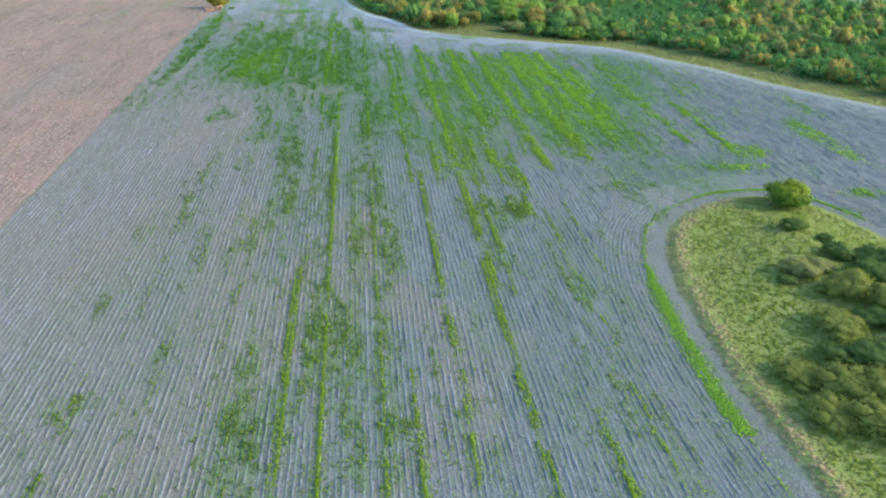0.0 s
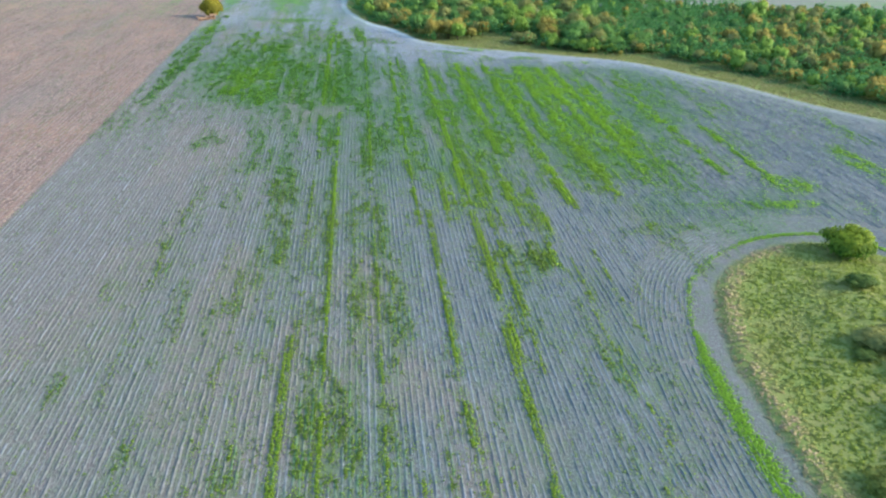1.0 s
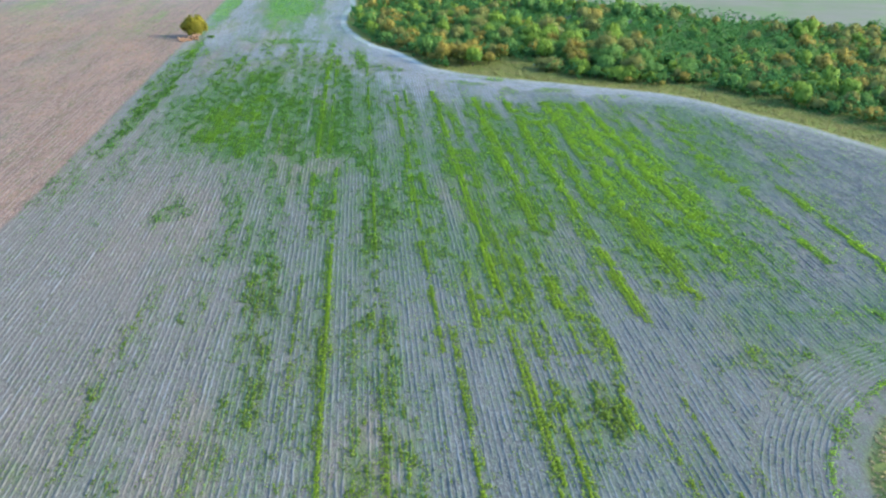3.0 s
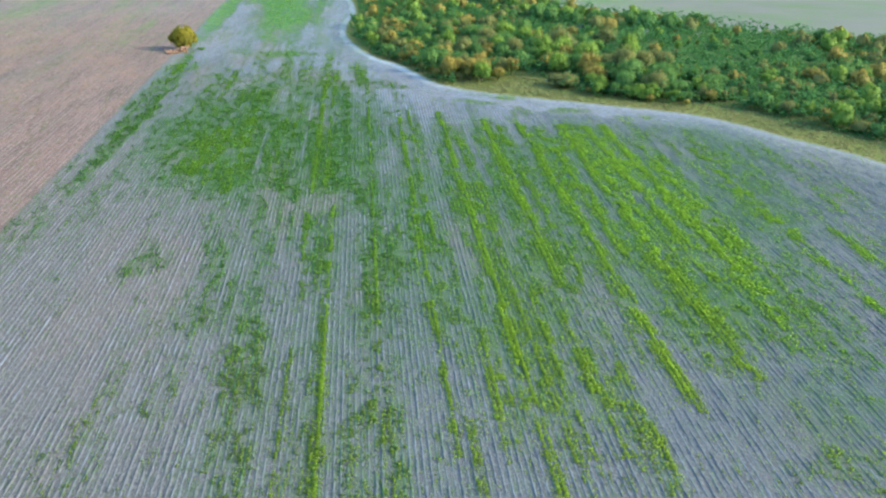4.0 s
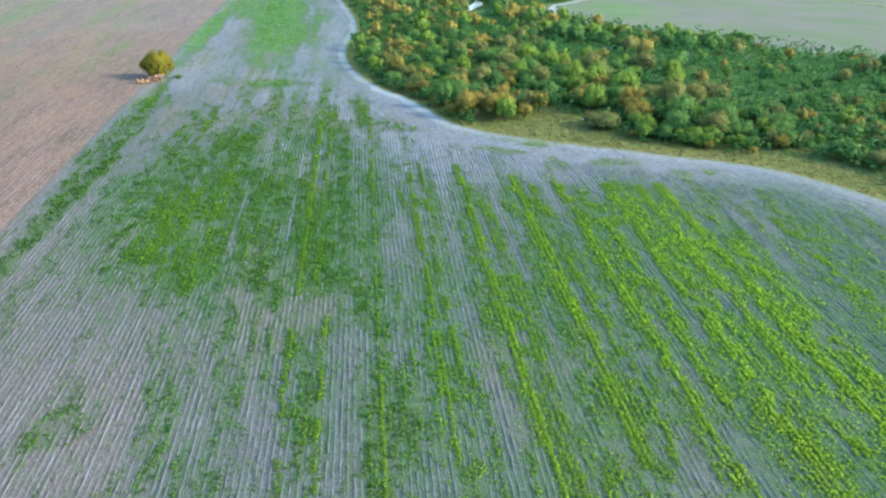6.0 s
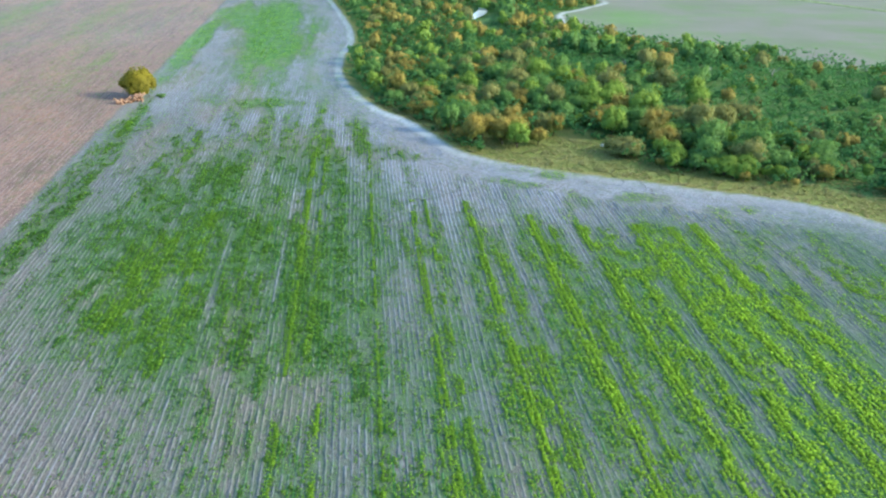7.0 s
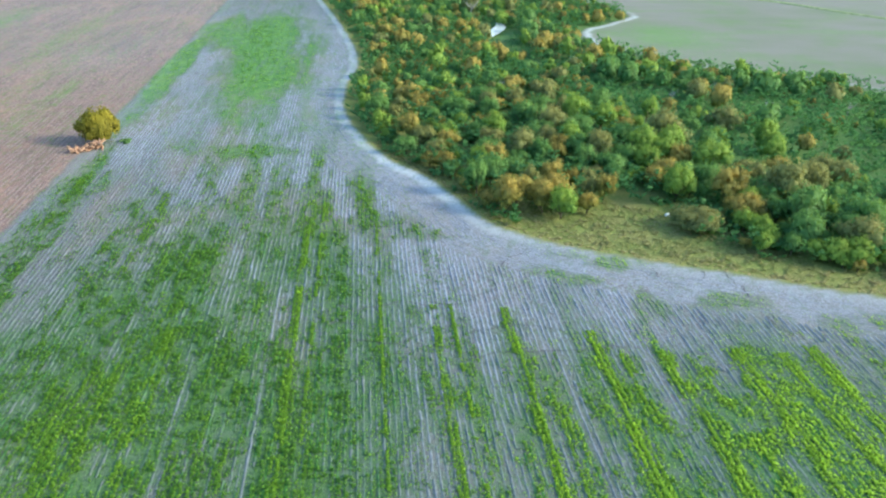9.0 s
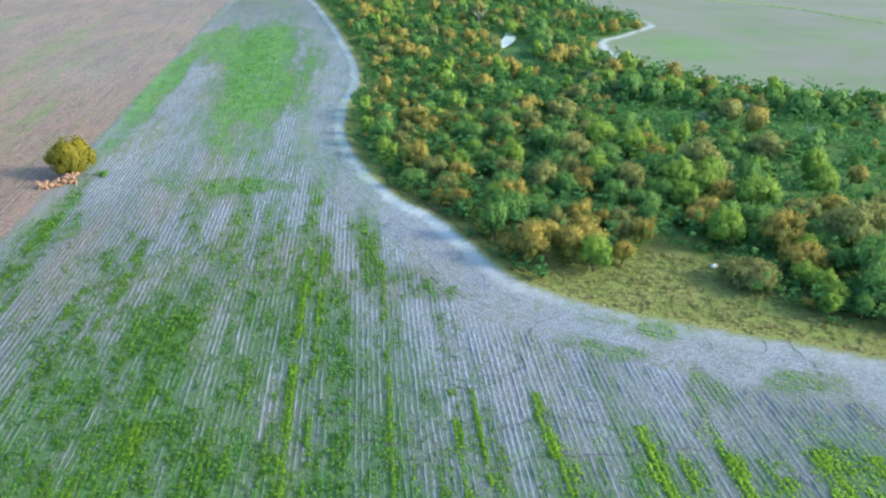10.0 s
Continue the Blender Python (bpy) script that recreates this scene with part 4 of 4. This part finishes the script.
shrubs = {c: [make_tree("shrub", w, "shrub", "shrubs on the knoll", 131 + 5 * k, c, 0.75, 2600, 20, 0.036, 0.8)] for k, (c, w) in enumerate(SHRUB_WORDS.items())}
plant(shrubs, [("dark", 50.0, 81.5, 2.0, 0.60), ("dark", 52.3, 78.4, 1.6, 0.56), ("olive", 45.2, 71.0, 2.8, 0.56), ("olive", 47.8, 71.8, 2.2, 0.48), ("dark", 43.4, 69.4, 1.8, 0.36), ("dark", 51.3, 74.2, 2.4, 0.64), ("dark", 54.8, 72.2, 3.4, 0.64),
               ("dark", 52.0, 68.6, 3.4, 0.56), ("dark", 56.2, 66.5, 3.7, 0.64), ("moss", 47.9, 66.2, 3.2, 0.60), ("moss", 50.0, 63.2, 3.2, 0.64), ("dark", 46.8, 60.6, 2.7, 0.48), ("dark", 49.8, 58.6, 3.2, 0.56), ("dark", 53.5, 60.5, 3.7, 0.64),
               ("moss", 43.4, 60.0, 3.2, 0.36), ("dark", 40.8, 55.6, 2.9, 0.32), ("dark", 43.6, 54.4, 2.9, 0.48), ("olive", 46.4, 54.6, 2.4, 0.72), ("moss", 36.6, 53.6, 3.4, 0.32), ("moss", 39.4, 50.8, 3.9, 0.40), ("moss", 36.4, 47.6, 3.4, 0.36),
               ("moss", 42.6, 50.4, 3.9, 0.48), ("moss", 39.6, 46.2, 4.1, 0.40), ("dark", 46.0, 50.4, 3.2, 0.56)])
side_shrub = make_tree("small_shrub", "small green shrub at the foot of the lone tree", "shrub", "", 77, "green", 0.7, 500)
side_shrub.matrix_basis = put(side_shrub, -37.2, 250.4, 1.2, 0.3, 0.6)
bay = make_tree("bay_bush", "wide olive-brown bush standing in the rough grass", "bush", "", 201, "olive", 0.8, 3600, 26, 0.04)
bay.matrix_basis = put(bay, 40.6, 213.2, 3.8, 0.3, 0.62)


# ---- log heap ----
def log_mesh(length, radius, seed):
    r = random.Random(seed)
    bm = bmesh.new()
    n = 5
    tube(bm, [(length * (k / n - 0.5), r.uniform(-.06, .06), r.uniform(-.04, .04)) for k in range(n + 1)], [radius * r.uniform(0.8, 1.15) for k in range(n + 1)], 7)
    return bm_mesh("log", bm, M_LOG)


heap = tagged(new("log_heap"), "heap of split pinkish logs and stumps under the lone tree", "log heap")
heap.location = (-41.8, 246.6, float(ground_z(-41.8, 246.6)))
for k in range(40):
    ob = part("log", log_mesh(random.uniform(0.7, 2.0), random.uniform(0.10, 0.22), k), heap)
    t = random.uniform(-1, 1)
    ob.matrix_basis = pose(1.7 * t + random.uniform(-.5, .5), 1.1 * t + random.uniform(-.5, .5), random.uniform(0.1, 1.15) * (0.75 + 0.25 * t), random.uniform(-20, 20), random.uniform(-40, 40), random.uniform(0, 180))


# ---- pond ----
def build_pond():
    m = Mat("still water with painted sky glare", 0.04, 1.0)
    # near-white base colour stands in for the bright sky's reflection
    water = m.done(m.mix(m.span(m.noise(0.3), 0.3, 0.7), (0.90, 0.91, 0.91), (0.95, 0.95, 0.95)))
    line = smooth([(31, 333), (33, 337.5), (35.4, 343), (37.5, 349), (38.2, 355), (38.6, 362)], 5)
    wide = [0.3 + 1.7 * math.sin(math.pi * (0.1 + 0.8 * k / (len(line) - 1))) ** 2 * (1 - 0.4 * k / len(line)) for k in range(len(line))]
    t = np.gradient(line, axis=0)
    t /= np.linalg.norm(t, axis=1)[:, None]
    nrm = np.stack([t[:, 1], -t[:, 0]], 1) * np.array(wide)[:, None]
    z = np.full((len(line), 1), float(ground_z(35, 345)) + 0.05)
    V = np.vstack([np.hstack([line - nrm, z]), np.hstack([line + nrm, z])])
    i = np.arange(len(line) - 1)
    me = mesh_of("pond", V, np.stack([i, i + len(line), i + len(line) + 1, i + 1], 1), water)
    tagged(new("pond", me), "narrow pond between trees, sky glare painted on its still water", "water", kind="structure")


build_pond()


# ---- dead wood in the thicket ----
def dead_tree_mesh(seed):
    r = random.Random(seed)
    bm = bmesh.new()
    tube(bm, [(0, 0, -0.1), (0.05, 0.03, 0.9), (0.1, 0.0, 1.9)], [0.13, 0.10, 0.07])
    for k in range(8):
        a, up = k * 0.9 + r.uniform(-.3, .3), r.uniform(0.9, 1.9)
        out = r.uniform(0.8, 1.7)
        tip = (out * math.cos(a), out * math.sin(a), up + r.uniform(0.6, 1.5))
        midp = (0.5 * tip[0], 0.5 * tip[1], up + 0.25)
        tube(bm, [(0.08, 0.0, up), midp, tip], [0.075, 0.05, 0.02], 5)
        for q in (-0.5, 0.5):
            tube(bm, [midp, (midp[0] + 0.7 * math.cos(a + q), midp[1] + 0.7 * math.sin(a + q), midp[2] + 0.7)], [0.04, 0.012], 4)
    return bm_mesh("dead_tree", bm, M_DEAD)


for k, (x, y, size) in enumerate([(31.5, 366, 1.6), (26.6, 277.5, 0.9), (59, 273, 0.7), (69, 277, 0.8), (52, 255, 0.7), (73, 262, 0.9), (46, 300, 0.9), (88, 262, 0.8)]):
    ob = tagged(new("dead_tree", dead_tree_mesh(300 + k)), "bleached bare dead tree among green brush", "dead tree", "dead trees")
    ob.matrix_basis = Matrix.Translation((x, y, float(ground_z(x, y)) - 0.1)) @ Matrix.Rotation(k * 1.3, 4, "Z") @ Matrix.Scale(size, 4)


def build_sack():
    bm = bmesh.new()
    bmesh.ops.create_icosphere(bm, subdivisions=3, radius=0.5)
    for v in bm.verts:
        q = noise.noise(v.co * 3.1)
        v.co = Vector((v.co.x * 1.0 + 0.12 * q, v.co.y * 0.6, max(v.co.z, -0.25) * 0.5 + 0.08 * q))
    m = Mat("white sheeting", 0.5, 0.4)
    return bm_mesh("white_sack", bm, m.done(m.mix(m.span(m.noise(4), 0.3, 0.7), (0.74, 0.74, 0.72), (0.86, 0.86, 0.85))))


sack = tagged(new("white_sack", build_sack()), "crumpled white sack lying in the rough grass", "sack")
sack.matrix_basis = pose(38.2, 217.2, float(ground_z(38.2, 217.2)) + 0.12, 0, 0, 20)


# ---- trodden lines across the field ----
def build_paths():
    m = Mat("trodden dark soil", 0.95, 0.1)
    soil = m.done(m.mix(m.span(m.noise(1.5, 4), 0.35, 0.65), (0.075, 0.07, 0.08), (0.15, 0.142, 0.155)))
    lines = [[(-3.0, 196.7), (-1.2, 195.6), (1.7, 196.3), (3.7, 197.0), (6.4, 195.2)], [(-2.9, 188.7), (-0.7, 189.8), (2.3, 189.1), (5.2, 190.8)], [(8.6, 190.4), (12.8, 191.3), (15.2, 191.5), (18.5, 190.2)],
             [(14.1, 186.9), (18.4, 186.7), (22.9, 187.1), (24.6, 186.6)], [(8.3, 185.8), (11.0, 186.7), (14.2, 187.4)], [(6.5, 196.6), (8.4, 195.9), (10.4, 196.7)], [(11.4, 202.6), (13.5, 199.8), (11.6, 198.0), (9.6, 197.6)]]
    lines += [[(31.4, 202.5), (31.3, 201.3), (31.2, 200.3)], [(36.4, 201.9), (36.6, 200.9), (36.0, 199.8)], [(38.9, 201.3), (39.0, 198.8), (39.4, 197.6), (39.2, 195.6)], [(28.6, 192.6), (29.5, 191.8)],
              [(39.3, 191.7), (39.4, 189.4), (40.4, 188.1)], [(-4.3, 192.8), (-3.0, 193.2), (-1.2, 192.7)], [(-0.8, 186.3), (1.3, 187.1), (3.9, 187.4)], [(14.2, 203.6), (15.8, 206.1), (18.3, 207.5)]]
    for line in lines:
        p = smooth(line, 14)
        p = p + 0.35 * np.stack([vnoise(p[:, 1] * 1.3, p[:, 0]) - 0.5, vnoise(p[:, 0] * 1.3 + 9, p[:, 1]) - 0.5], 1)
        t = np.gradient(p, axis=0)
        t /= np.linalg.norm(t, axis=1)[:, None]
        w = 0.042 * rng.uniform(0.3, 1.5, len(p))[:, None]
        n = np.stack([t[:, 1], -t[:, 0]], 1) * w
        z = (ground_z(p[:, 0], p[:, 1]) + 0.085)[:, None]
        V = np.vstack([np.hstack([p - n, z - 0.02]), np.hstack([p, z - 0.01]), np.hstack([p + n, z - 0.02])])
        i, k = np.arange(len(p) - 1), len(p)
        F = np.vstack([np.stack([i, i + 1, i + k + 1, i + k], 1), np.stack([i + k, i + k + 1, i + 2 * k + 1, i + 2 * k], 1)])
        tagged(new("trodden_path", mesh_of("trodden_path", V, F, soil)), "thin dark trodden line across the stubble", "path", kind="structure")


build_paths()


def build_bank():
    """A low grassy bank across the far field."""
    p = smooth([(96, 431), (117, 416), (138, 398), (154, 370), (178, 335), (215, 290)], 10)
    t = np.gradient(p, axis=0)
    t /= np.linalg.norm(t, axis=1)[:, None]
    n = np.stack([t[:, 1], -t[:, 0]], 1)
    z = ground_z(p[:, 0], p[:, 1])[:, None]
    V = np.vstack([np.hstack([p + n * o, z + h]) for o, h in ((-1.6, -0.1), (-0.5, 0.4), (0.5, 0.42), (1.7, -0.1))])
    i, k = np.arange(len(p) - 1), len(p)
    F = np.vstack([np.stack([i + a * k, i + 1 + a * k, i + 1 + (a + 1) * k, i + (a + 1) * k], 1) for a in range(3)])
    m = Mat("pale bank grass", 0.9, 0.1)
    grass = m.done(m.mix(m.span(m.noise(0.7, 4), 0.3, 0.7), (0.24, 0.29, 0.12), (0.38, 0.40, 0.22)), m.noise(2, 3), 0.5, 0.1)
    tagged(new("grass_bank", mesh_of("grass_bank", V, F, grass)), "low pale grassy bank across the far field", "bank", kind="structure")


build_bank()
